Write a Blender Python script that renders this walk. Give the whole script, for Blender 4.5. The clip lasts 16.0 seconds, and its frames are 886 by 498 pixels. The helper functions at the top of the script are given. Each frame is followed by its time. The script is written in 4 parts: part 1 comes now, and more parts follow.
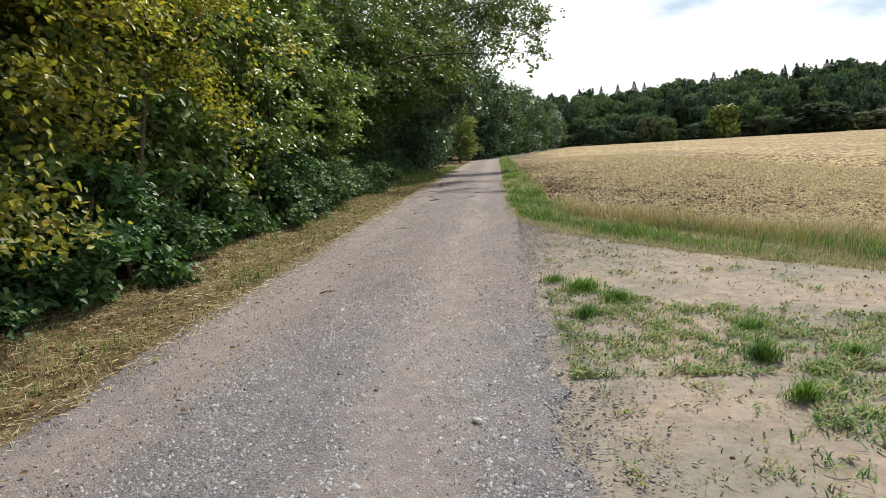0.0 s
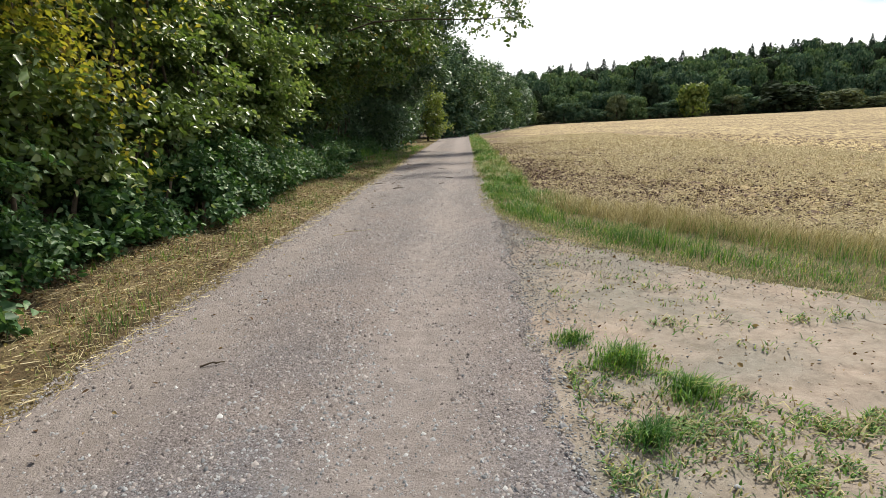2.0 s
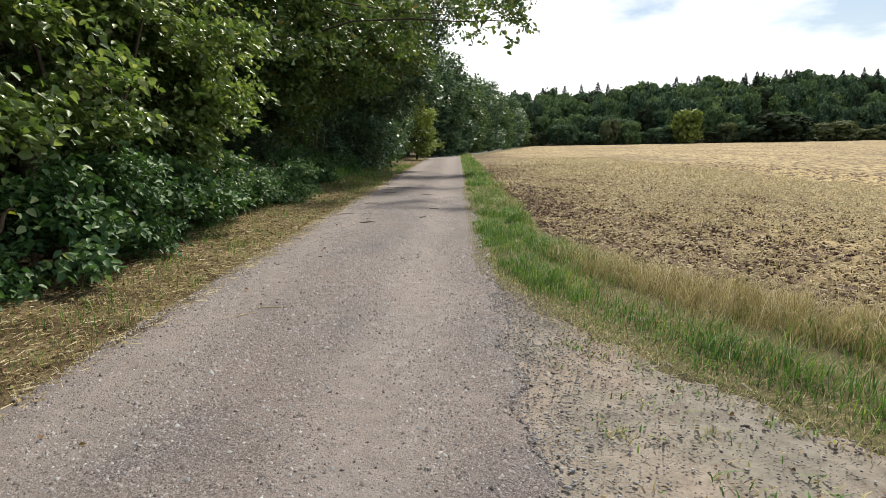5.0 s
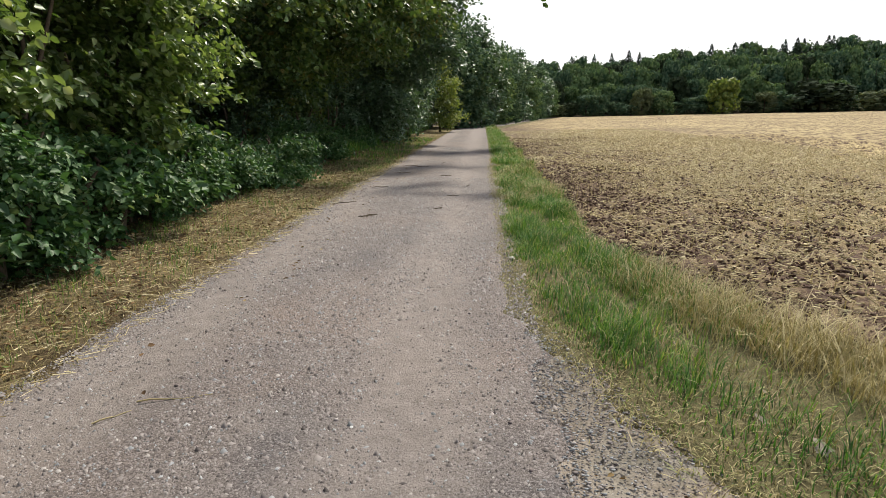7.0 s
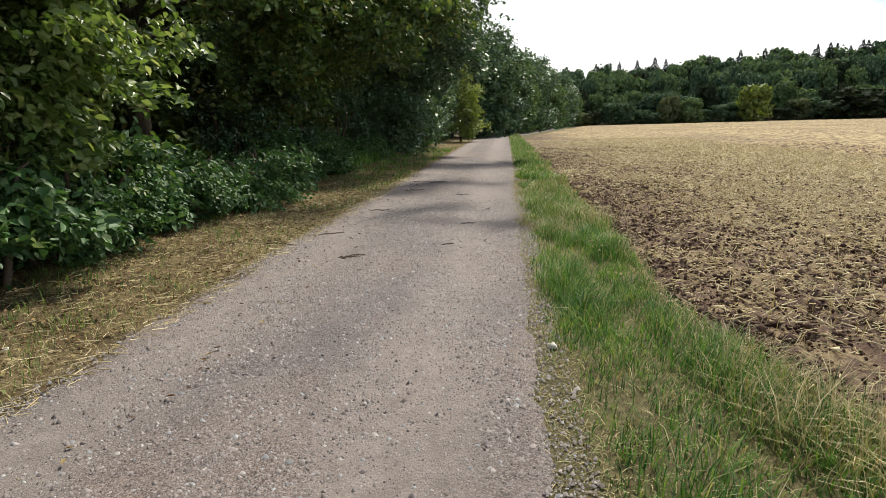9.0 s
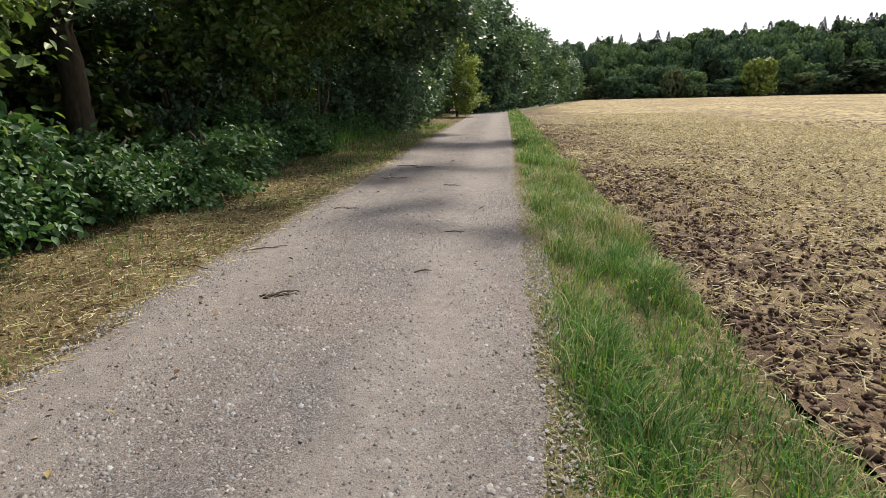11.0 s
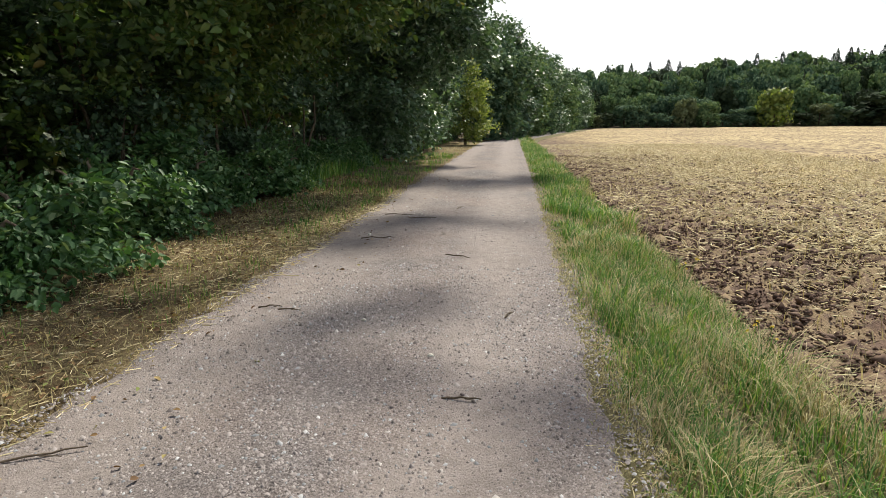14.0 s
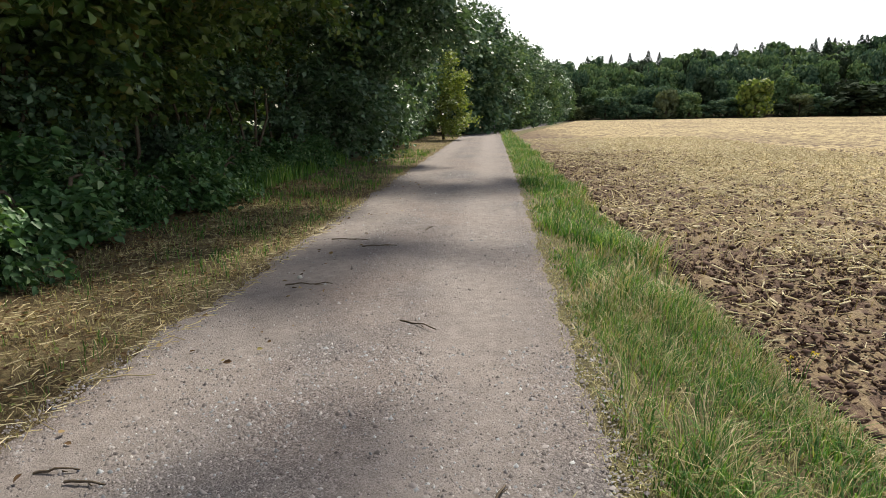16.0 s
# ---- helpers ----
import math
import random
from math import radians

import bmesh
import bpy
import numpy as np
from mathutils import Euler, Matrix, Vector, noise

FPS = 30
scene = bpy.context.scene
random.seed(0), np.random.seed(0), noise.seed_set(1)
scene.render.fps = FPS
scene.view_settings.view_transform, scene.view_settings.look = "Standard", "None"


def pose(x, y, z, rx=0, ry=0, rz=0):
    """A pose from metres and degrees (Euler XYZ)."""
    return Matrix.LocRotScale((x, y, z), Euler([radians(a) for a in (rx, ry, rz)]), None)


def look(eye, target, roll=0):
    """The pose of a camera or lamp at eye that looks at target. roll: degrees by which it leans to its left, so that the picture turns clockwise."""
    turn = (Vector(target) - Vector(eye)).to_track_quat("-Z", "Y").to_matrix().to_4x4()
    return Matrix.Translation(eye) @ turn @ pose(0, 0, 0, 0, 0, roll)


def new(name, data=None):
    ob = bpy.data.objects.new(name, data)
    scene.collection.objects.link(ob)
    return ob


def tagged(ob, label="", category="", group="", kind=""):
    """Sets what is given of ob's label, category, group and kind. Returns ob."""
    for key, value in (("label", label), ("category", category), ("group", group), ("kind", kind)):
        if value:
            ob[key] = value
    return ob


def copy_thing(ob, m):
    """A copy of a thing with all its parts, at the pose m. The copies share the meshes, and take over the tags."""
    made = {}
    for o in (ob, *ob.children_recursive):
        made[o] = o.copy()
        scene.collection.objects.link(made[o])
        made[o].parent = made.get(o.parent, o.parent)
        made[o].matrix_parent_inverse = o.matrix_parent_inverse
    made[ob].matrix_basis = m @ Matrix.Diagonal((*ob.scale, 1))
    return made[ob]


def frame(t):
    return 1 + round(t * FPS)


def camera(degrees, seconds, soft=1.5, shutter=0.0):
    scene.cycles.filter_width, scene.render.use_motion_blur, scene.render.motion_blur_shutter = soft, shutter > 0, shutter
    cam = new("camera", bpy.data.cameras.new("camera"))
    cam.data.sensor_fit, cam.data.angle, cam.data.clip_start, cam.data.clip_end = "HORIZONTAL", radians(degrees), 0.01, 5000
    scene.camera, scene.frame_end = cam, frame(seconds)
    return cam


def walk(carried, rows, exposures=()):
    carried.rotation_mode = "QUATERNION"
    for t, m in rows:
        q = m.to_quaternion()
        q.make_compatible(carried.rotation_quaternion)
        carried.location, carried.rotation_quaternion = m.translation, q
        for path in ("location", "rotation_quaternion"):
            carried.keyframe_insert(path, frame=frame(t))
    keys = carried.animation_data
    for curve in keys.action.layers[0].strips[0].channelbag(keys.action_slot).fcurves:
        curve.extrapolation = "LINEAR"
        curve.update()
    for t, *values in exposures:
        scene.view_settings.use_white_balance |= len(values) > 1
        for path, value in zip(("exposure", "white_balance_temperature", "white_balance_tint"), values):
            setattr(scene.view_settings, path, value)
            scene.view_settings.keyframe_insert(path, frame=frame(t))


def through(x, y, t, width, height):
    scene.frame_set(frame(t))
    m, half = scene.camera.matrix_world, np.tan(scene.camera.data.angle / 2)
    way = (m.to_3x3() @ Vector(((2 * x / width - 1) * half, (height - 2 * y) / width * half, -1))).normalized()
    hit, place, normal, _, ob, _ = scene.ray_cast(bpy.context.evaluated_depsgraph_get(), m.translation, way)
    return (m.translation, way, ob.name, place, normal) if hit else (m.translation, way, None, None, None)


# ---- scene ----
cam = camera(70.1, 16.0, soft=0.75)
PATH = [
    (0, (0.285, -0.945, 1.464), (0.103, 1.021, 1.15), -3.4),
    (0.5, (0.258, -0.322, 1.478), (0.048, 1.64, 1.157), -0.5),
    (1, (0.231, 0.351, 1.502), (0.117, 2.323, 1.189), -1.7),
    (1.5, (0.215, 1.001, 1.511), (0.02, 2.95, 1.108), -1.6),
    (2, (0.164, 1.65, 1.507), (0.077, 3.61, 1.118), -3.0),
    (2.5, (0.169, 2.266, 1.483), (-0.114, 4.207, 1.091), -2.8),
    (3, (0.171, 2.89, 1.504), (0.087, 4.846, 1.094), 0.0),
    (3.5, (0.273, 3.433, 1.561), (-0.014, 5.372, 1.164), -2.4),
    (4, (0.248, 3.951, 1.521), (0.13, 5.92, 1.193), -0.0),
    (6.5, (0.194, 7.073, 1.537), (0.164, 9.033, 1.142), -1.3),
    (7, (0.225, 7.727, 1.53), (0.097, 9.677, 1.109), -1.2),
    (7.5, (0.228, 8.362, 1.503), (0.197, 10.312, 1.063), -3.2),
    (8, (0.249, 9.023, 1.488), (0.105, 10.956, 0.997), -0.4),
    (8.5, (0.223, 9.673, 1.488), (0.227, 11.619, 1.028), -0.3),
    (9, (0.225, 10.294, 1.479), (0.025, 12.245, 1.088), -1.6),
    (11.5, (0.207, 13.296, 1.495), (0.023, 15.229, 1.016), -1.1),
    (12, (0.103, 13.946, 1.5), (-0.012, 15.892, 1.052), -2.5),
    (12.5, (0.022, 14.609, 1.492), (-0.256, 16.544, 1.069), -1.6),
    (13, (-0.015, 15.218, 1.502), (-0.238, 17.159, 1.073), 0.2),
    (13.5, (-0.051, 15.839, 1.487), (-0.309, 17.783, 1.095), -1.8),
    (14, (-0.089, 16.453, 1.48), (-0.302, 18.403, 1.089), -0.6),
    (14.5, (-0.157, 17.112, 1.509), (-0.352, 19.072, 1.162), -2.7),
    (15, (-0.158, 17.762, 1.521), (-0.397, 19.702, 1.096), -1.5),
    (15.5, (-0.148, 18.347, 1.526), (-0.273, 20.294, 1.089), -2.2),
    (16, (-0.128, 18.944, 1.525), (-0.283, 20.895, 1.112), -1.0),
]
walk(cam, [(t, look(eye, target, roll)) for t, eye, target, roll in PATH],
     exposures=[(0, 0.28), (3.5, 0.38), (6, 0.26), (9, 0.28), (12, 0.44), (14, 0.52), (15.5, 0.58), (16, 0.42)])

# ---- light ----
SUN_AZ, SUN_EL = radians(23), radians(50)
SUN_DIR = Vector((math.sin(SUN_AZ) * math.cos(SUN_EL), math.cos(SUN_AZ) * math.cos(SUN_EL), math.sin(SUN_EL)))
sun = new("sun", bpy.data.lights.new("sun", "SUN"))
sun.data.energy, sun.data.angle, sun.data.color = 4.9, radians(5.0), (1.0, 0.945, 0.80)
sun.matrix_world = look(SUN_DIR * 60, (0, 0, 0))
world = bpy.data.worlds.new("sky")
scene.world = world
world.use_nodes = True


def node(tree, kind, **inputs):
    n = tree.nodes.new(kind)
    for key, value in inputs.items():
        n.inputs[key.replace("_", " ")].default_value = value
    return n


def build_sky(tree):
    out = tree.nodes["World Output"]
    clear = tree.nodes["Background"]
    sky = tree.nodes.new("ShaderNodeTexSky")
    sky.sky_type, sky.sun_disc, sky.sun_elevation, sky.sun_rotation = "NISHITA", False, SUN_EL, SUN_AZ
    tree.links.new(sky.outputs[0], clear.inputs[0])
    clear.inputs[1].default_value = 0.085
    coord = tree.nodes.new("ShaderNodeTexCoord")
    mapping = tree.nodes.new("ShaderNodeMapping")
    mapping.inputs["Scale"].default_value = (1.0, 1.0, 3.0)
    tree.links.new(coord.outputs["Generated"], mapping.inputs[0])
    puff = node(tree, "ShaderNodeTexNoise", Scale=2.6, Detail=7.0, Roughness=0.55)
    tree.links.new(mapping.outputs[0], puff.inputs["Vector"])
    cover = tree.nodes.new("ShaderNodeValToRGB")
    cover.color_ramp.elements[0].position, cover.color_ramp.elements[1].position = 0.45, 0.58
    split = tree.nodes.new("ShaderNodeSeparateXYZ")
    tree.links.new(coord.outputs["Generated"], split.inputs[0])
    low = tree.nodes.new("ShaderNodeMapRange")
    tree.links.new(split.outputs[2], low.inputs["Value"])
    low.inputs["From Min"].default_value, low.inputs["From Max"].default_value = 0.04, 0.25
    low.inputs["To Min"].default_value, low.inputs["To Max"].default_value = 0.22, -0.03
    thick = tree.nodes.new("ShaderNodeMath")
    thick.operation = "ADD"
    tree.links.new(puff.outputs["Fac"], thick.inputs[0])
    tree.links.new(low.outputs[0], thick.inputs[1])
    tree.links.new(thick.outputs[0], cover.inputs[0])
    grey = tree.nodes.new("ShaderNodeValToRGB")
    grey.color_ramp.elements[0].position, grey.color_ramp.elements[1].position = 0.45, 0.72
    grey.color_ramp.elements[0].color, grey.color_ramp.elements[1].color = (1, 1, 1, 1), (0.95, 0.96, 0.98, 1)
    tree.links.new(puff.outputs["Fac"], grey.inputs[0])
    cloud = node(tree, "ShaderNodeBackground", Strength=1.12)
    tree.links.new(grey.outputs[0], cloud.inputs[0])
    mix = tree.nodes.new("ShaderNodeMixShader")
    tree.links.new(cover.outputs[0], mix.inputs[0])
    tree.links.new(clear.outputs[0], mix.inputs[1])
    tree.links.new(cloud.outputs[0], mix.inputs[2])
    tree.links.new(mix.outputs[0], out.inputs[0])


build_sky(world.node_tree)


# ---- materials ----
def ramp(tree, fac, stops):
    r = tree.nodes.new("ShaderNodeValToRGB")
    while len(r.color_ramp.elements) < len(stops):
        r.color_ramp.elements.new(0.5)
    for e, (p, c) in zip(r.color_ramp.elements, stops):
        e.position, e.color = p, (*c, 1)
    tree.links.new(fac, r.inputs[0])
    return r.outputs[0]


def blend(tree, fac, a, b, kind="MIX"):
    m = tree.nodes.new("ShaderNodeMix")
    m.data_type, m.blend_type = "RGBA", kind
    for socket, value in ((m.inputs[0], fac), (m.inputs[6], a), (m.inputs[7], b)):
        if isinstance(value, (int, float)):
            socket.default_value = value
        elif isinstance(value, tuple):
            socket.default_value = (*value, 1)
        else:
            tree.links.new(value, socket)
    return m.outputs[2]


def noise_of(tree, scale, detail=4.0, rough=0.6, stretch=(1, 1, 1)):
    coord = tree.nodes.new("ShaderNodeTexCoord")
    mapping = tree.nodes.new("ShaderNodeMapping")
    mapping.inputs["Scale"].default_value = stretch
    tree.links.new(coord.outputs["Object"], mapping.inputs[0])
    n = node(tree, "ShaderNodeTexNoise", Scale=scale, Detail=detail, Roughness=rough)
    tree.links.new(mapping.outputs[0], n.inputs["Vector"])
    return n.outputs["Fac"]


def cells_of(tree, scale, stretch=(1, 1, 1)):
    coord = tree.nodes.new("ShaderNodeTexCoord")
    mapping = tree.nodes.new("ShaderNodeMapping")
    mapping.inputs["Scale"].default_value = stretch
    tree.links.new(coord.outputs["Object"], mapping.inputs[0])
    n = node(tree, "ShaderNodeTexVoronoi", Scale=scale)
    tree.links.new(mapping.outputs[0], n.inputs["Vector"])
    return n


def bump(tree, bsdf, height, strength, distance):
    b = node(tree, "ShaderNodeBump", Strength=strength, Distance=distance)
    tree.links.new(height, b.inputs["Height"])
    tree.links.new(b.outputs[0], bsdf.inputs["Normal"])


def material(name, rough=0.9, spec=0.25):
    m = bpy.data.materials.new(name)
    m.use_nodes = True
    bsdf = m.node_tree.nodes["Principled BSDF"]
    bsdf.inputs["Roughness"].default_value = rough
    bsdf.inputs["Specular IOR Level"].default_value = spec
    return m, m.node_tree, bsdf


def band(tree, centre, half):
    """1 on a strip along the road at x = centre, falling to 0 at its uneven sides."""
    coord = tree.nodes.new("ShaderNodeTexCoord")
    split = tree.nodes.new("ShaderNodeSeparateXYZ")
    tree.links.new(coord.outputs["Object"], split.inputs[0])
    wob = noise_of(tree, 0.5, 3)
    a = node(tree, "ShaderNodeMath")
    a.operation = "MULTIPLY_ADD"
    tree.links.new(wob, a.inputs[0])
    a.inputs[1].default_value = 0.9
    tree.links.new(split.outputs[0], a.inputs[2])
    r = tree.nodes.new("ShaderNodeMapRange")
    r.interpolation_type = "SMOOTHSTEP"
    s = tree.nodes.new("ShaderNodeMath")
    s.operation = "SUBTRACT"
    tree.links.new(a.outputs[0], s.inputs[0])
    s.inputs[1].default_value = centre + 0.45
    ab = tree.nodes.new("ShaderNodeMath")
    ab.operation = "ABSOLUTE"
    tree.links.new(s.outputs[0], ab.inputs[0])
    tree.links.new(ab.outputs[0], r.inputs["Value"])
    r.inputs["From Min"].default_value, r.inputs["From Max"].default_value = half * 0.4, half * 1.5
    r.inputs["To Min"].default_value, r.inputs["To Max"].default_value = 1.0, 0.0
    return r.outputs[0]


def gravel_material():
    m, t, bsdf = material("packed_gravel", 0.92)
    fine = cells_of(t, 120)
    tone = ramp(t, fine.outputs["Color"], [(0.0, (0.07, 0.06, 0.058)), (0.5, (0.172, 0.15, 0.146)), (1.0, (0.32, 0.29, 0.283))])
    patch = ramp(t, noise_of(t, 0.55, 5), [(0.35, (0.78, 0.79, 0.82)), (0.65, (1.12, 1.02, 0.95))])
    col = blend(t, 1.0, tone, patch, "MULTIPLY")
    dust = ramp(t, noise_of(t, 9, 6), [(0.35, (0.21, 0.178, 0.165)), (0.7, (0.30, 0.26, 0.243))])
    coord = t.nodes.new("ShaderNodeTexCoord")
    split = t.nodes.new("ShaderNodeSeparateXYZ")
    t.links.new(coord.outputs["Object"], split.inputs[0])
    reach = t.nodes.new("ShaderNodeMath")
    reach.operation = "MULTIPLY_ADD"
    t.links.new(noise_of(t, 0.8, 4), reach.inputs[0])
    reach.inputs[1].default_value = 5.0
    t.links.new(split.outputs[1], reach.inputs[2])
    fresh = t.nodes.new("ShaderNodeMapRange")
    fresh.interpolation_type = "SMOOTHSTEP"
    t.links.new(reach.outputs[0], fresh.inputs["Value"])
    fresh.inputs["From Min"].default_value, fresh.inputs["From Max"].default_value = 4.5, 9.0
    fresh.inputs["To Min"].default_value, fresh.inputs["To Max"].default_value = 1.0, 0.0
    col = blend(t, fresh.outputs[0], col, blend(t, 1.0, col, (0.86, 0.97, 1.12), "MULTIPLY"))
    for centre in (-2.05, -0.25):
        col = blend(t, band(t, centre, 0.42), col, blend(t, 0.72, col, dust))
    col = blend(t, ramp(t, noise_of(t, 2.3, 6), [(0.45, (0, 0, 0)), (0.75, (0.6, 0.6, 0.6))]), col, dust)
    t.links.new(col, bsdf.inputs["Base Color"])
    bump(t, bsdf, noise_of(t, 60, 6, 0.7), 0.9, 0.016)
    return m


def mixed_ground(name, stops, patch_stops, scale, patch_scale, relief, stretch=(1, 1, 1)):
    m, t, bsdf = material(name, 0.95, 0.15)
    col = ramp(t, noise_of(t, scale, 8, 0.7, stretch), stops)
    patch = ramp(t, noise_of(t, patch_scale, 4), patch_stops)
    t.links.new(blend(t, 1.0, col, patch, "MULTIPLY"), bsdf.inputs["Base Color"])
    bump(t, bsdf, noise_of(t, scale * 1.3, 8, 0.75, stretch), 0.8, relief)
    return m


def piece_material(name, stops, rough=0.85, spec=0.3, through=0.0, patch=None, per_object=False):
    """For leaves, blades, stones and straws: every piece takes its own tone."""
    m, t, bsdf = material(name, rough, spec)
    if per_object:
        rand = t.nodes.new("ShaderNodeObjectInfo").outputs["Random"]
    else:
        rand = t.nodes.new("ShaderNodeNewGeometry").outputs["Random Per Island"]
    col = ramp(t, rand, stops)
    if patch:
        col = blend(t, 1.0, col, ramp(t, noise_of(t, patch[0], 3), [(0.35, patch[1]), (0.65, patch[2])]), "MULTIPLY")
    t.links.new(col, bsdf.inputs["Base Color"])
    if through:
        glow = t.nodes.new("ShaderNodeBsdfTranslucent")
        t.links.new(blend(t, 1.0, col, (1.5, 1.45, 0.75), "MULTIPLY"), glow.inputs[0])
        mix = t.nodes.new("ShaderNodeMixShader")
        mix.inputs[0].default_value = through
        t.links.new(bsdf.outputs[0], mix.inputs[1])
        t.links.new(glow.outputs[0], mix.inputs[2])
        t.links.new(mix.outputs[0], t.nodes["Material Output"].inputs[0])
    return m


GRAVEL = gravel_material()
SAND = mixed_ground("dry_sandy_soil", [(0.3, (0.20, 0.172, 0.145)), (0.5, (0.275, 0.24, 0.207)), (0.75, (0.355, 0.317, 0.278))], [(0.38, (0.80, 0.83, 0.82)), (0.62, (1.08, 1.0, 0.95))], 8, 0.9, 0.02)
LITTER = mixed_ground("straw_and_leaf_litter", [(0.3, (0.085, 0.062, 0.036)), (0.5, (0.19, 0.155, 0.09)), (0.75, (0.36, 0.31, 0.18))], [(0.38, (0.42, 0.36, 0.33)), (0.62, (1.05, 0.98, 0.92))], 22, 1.6, 0.05)
TURF = mixed_ground("turf_soil", [(0.3, (0.07, 0.065, 0.03)), (0.55, (0.15, 0.13, 0.065)), (0.8, (0.28, 0.235, 0.13))], [(0.35, (0.8, 0.8, 0.8)), (0.65, (1, 1, 1))], 18, 0.8, 0.03)
FLOOR_WOOD = mixed_ground("forest_floor", [(0.3, (0.03, 0.022, 0.014)), (0.6, (0.07, 0.05, 0.03)), (0.85, (0.13, 0.09, 0.05))], [(0.35, (0.7, 0.7, 0.7)), (0.65, (1, 1, 1))], 9, 0.6, 0.05)


def field_material():
    m, t, bsdf = material("ploughed_stubble", 0.95, 0.15)
    soil = ramp(t, noise_of(t, 16, 8, 0.75), [(0.3, (0.05, 0.031, 0.024)), (0.7, (0.15, 0.098, 0.074))])
    straw = ramp(t, noise_of(t, 18, 6, 0.75, (1, 0.6, 1)), [(0.3, (0.27, 0.195, 0.095)), (0.5, (0.47, 0.37, 0.195)), (0.72, (0.68, 0.57, 0.34))])
    near = noise_of(t, 3.4, 6, 0.7, (1, 0.6, 1))
    fac = ramp(t, near, [(0.44, (0, 0, 0)), (0.53, (1, 1, 1))])
    broad = ramp(t, noise_of(t, 0.10, 5, 0.6, (1.6, 0.6, 1)), [(0.35, (0.25, 0.25, 0.25)), (0.6, (1, 1, 1))])
    fac = blend(t, 0.55, fac, blend(t, 1.0, fac, broad, "MULTIPLY"))
    coord = t.nodes.new("ShaderNodeTexCoord")
    split = t.nodes.new("ShaderNodeSeparateXYZ")
    t.links.new(coord.outputs["Object"], split.inputs[0])
    away = t.nodes.new("ShaderNodeMapRange")
    t.links.new(split.outputs[0], away.inputs["Value"])
    away.inputs["From Min"].default_value, away.inputs["From Max"].default_value = 3.0, 7.5
    away.inputs["To Min"].default_value, away.inputs["To Max"].default_value = 0.1, 1.0
    col = blend(t, fac, soil, straw)
    col = blend(t, away.outputs[0], blend(t, 0.8, col, soil), col)
    t.links.new(col, bsdf.inputs["Base Color"])
    bump(t, bsdf, near, 0.8, 0.12)
    return m


FIELD = field_material()
STONE = piece_material("gravel_stone", [(0.0, (0.085, 0.072, 0.070)), (0.5, (0.215, 0.187, 0.182)), (0.96, (0.30, 0.268, 0.258)), (1.0, (0.40, 0.37, 0.355))], 0.8, 0.3)
STONE_BLUE = piece_material("blue_grey_gravel_stone", [(0.0, (0.13, 0.134, 0.146)), (0.5, (0.24, 0.246, 0.26)), (0.94, (0.35, 0.355, 0.365)), (1.0, (0.46, 0.46, 0.47))], 0.8, 0.3)
STONE_PART = piece_material("loose_stone", [(0.0, (0.15, 0.12, 0.12)), (0.5, (0.25, 0.21, 0.20)), (1.0, (0.40, 0.36, 0.35))], 0.85, 0.25, per_object=True)
CLOD = piece_material("soil_clod", [(0.0, (0.055, 0.034, 0.027)), (0.6, (0.112, 0.072, 0.056)), (1.0, (0.18, 0.125, 0.098))], 0.95, 0.1)
STRAW = piece_material("straw", [(0.0, (0.25, 0.19, 0.095)), (0.5, (0.42, 0.345, 0.19)), (1.0, (0.62, 0.54, 0.36))], 0.7, 0.3, 0.15)
DRY = piece_material("dry_grass", [(0.0, (0.12, 0.092, 0.058)), (0.4, (0.29, 0.245, 0.13)), (0.72, (0.48, 0.42, 0.24)), (1.0, (0.19, 0.235, 0.08))], 0.75, 0.25, 0.2)
TALLDRY = piece_material("dry_tall_grass", [(0.0, (0.24, 0.21, 0.10)), (0.6, (0.44, 0.37, 0.2)), (1.0, (0.62, 0.54, 0.34))], 0.7, 0.3, 0.12)
GRASS = piece_material("verge_grass", [(0.0, (0.035, 0.105, 0.022)), (0.55, (0.085, 0.205, 0.042)), (0.88, (0.185, 0.325, 0.065)), (1.0, (0.40, 0.38, 0.19))], 0.6, 0.35, 0.3, (1.6, (0.62, 0.72, 0.66), (1.2, 1.1, 0.95)))
LEAF_HAZEL = piece_material("hazel_leaf", [(0.0, (0.055, 0.10, 0.024)), (0.55, (0.125, 0.195, 0.055)), (0.9, (0.20, 0.27, 0.10)), (1.0, (0.34, 0.38, 0.19))], 0.38, 0.5, 0.34)
LEAF_YELLOW = piece_material("yellowing_leaf", [(0.0, (0.085, 0.125, 0.025)), (0.5, (0.21, 0.22, 0.035)), (0.88, (0.37, 0.34, 0.055)), (1.0, (0.26, 0.19, 0.05))], 0.45, 0.45, 0.42)
LEAF_DARK = piece_material("ivy_leaf", [(0.0, (0.028, 0.066, 0.033)), (0.6, (0.075, 0.14, 0.07)), (0.92, (0.125, 0.2, 0.115)), (1.0, (0.17, 0.24, 0.16))], 0.44, 0.42, 0.2)
LEAF_CANOPY = piece_material("canopy_leaf", [(0.0, (0.032, 0.068, 0.018)), (0.55, (0.084, 0.148, 0.038)), (0.94, (0.15, 0.20, 0.055)), (1.0, (0.17, 0.125, 0.035))], 0.45, 0.4, 0.24)
LEAF_BRAMBLE = piece_material("bramble_leaf", [(0.0, (0.026, 0.072, 0.024)), (0.6, (0.06, 0.138, 0.044)), (0.93, (0.11, 0.195, 0.075)), (1.0, (0.24, 0.31, 0.16))], 0.55, 0.38, 0.25)
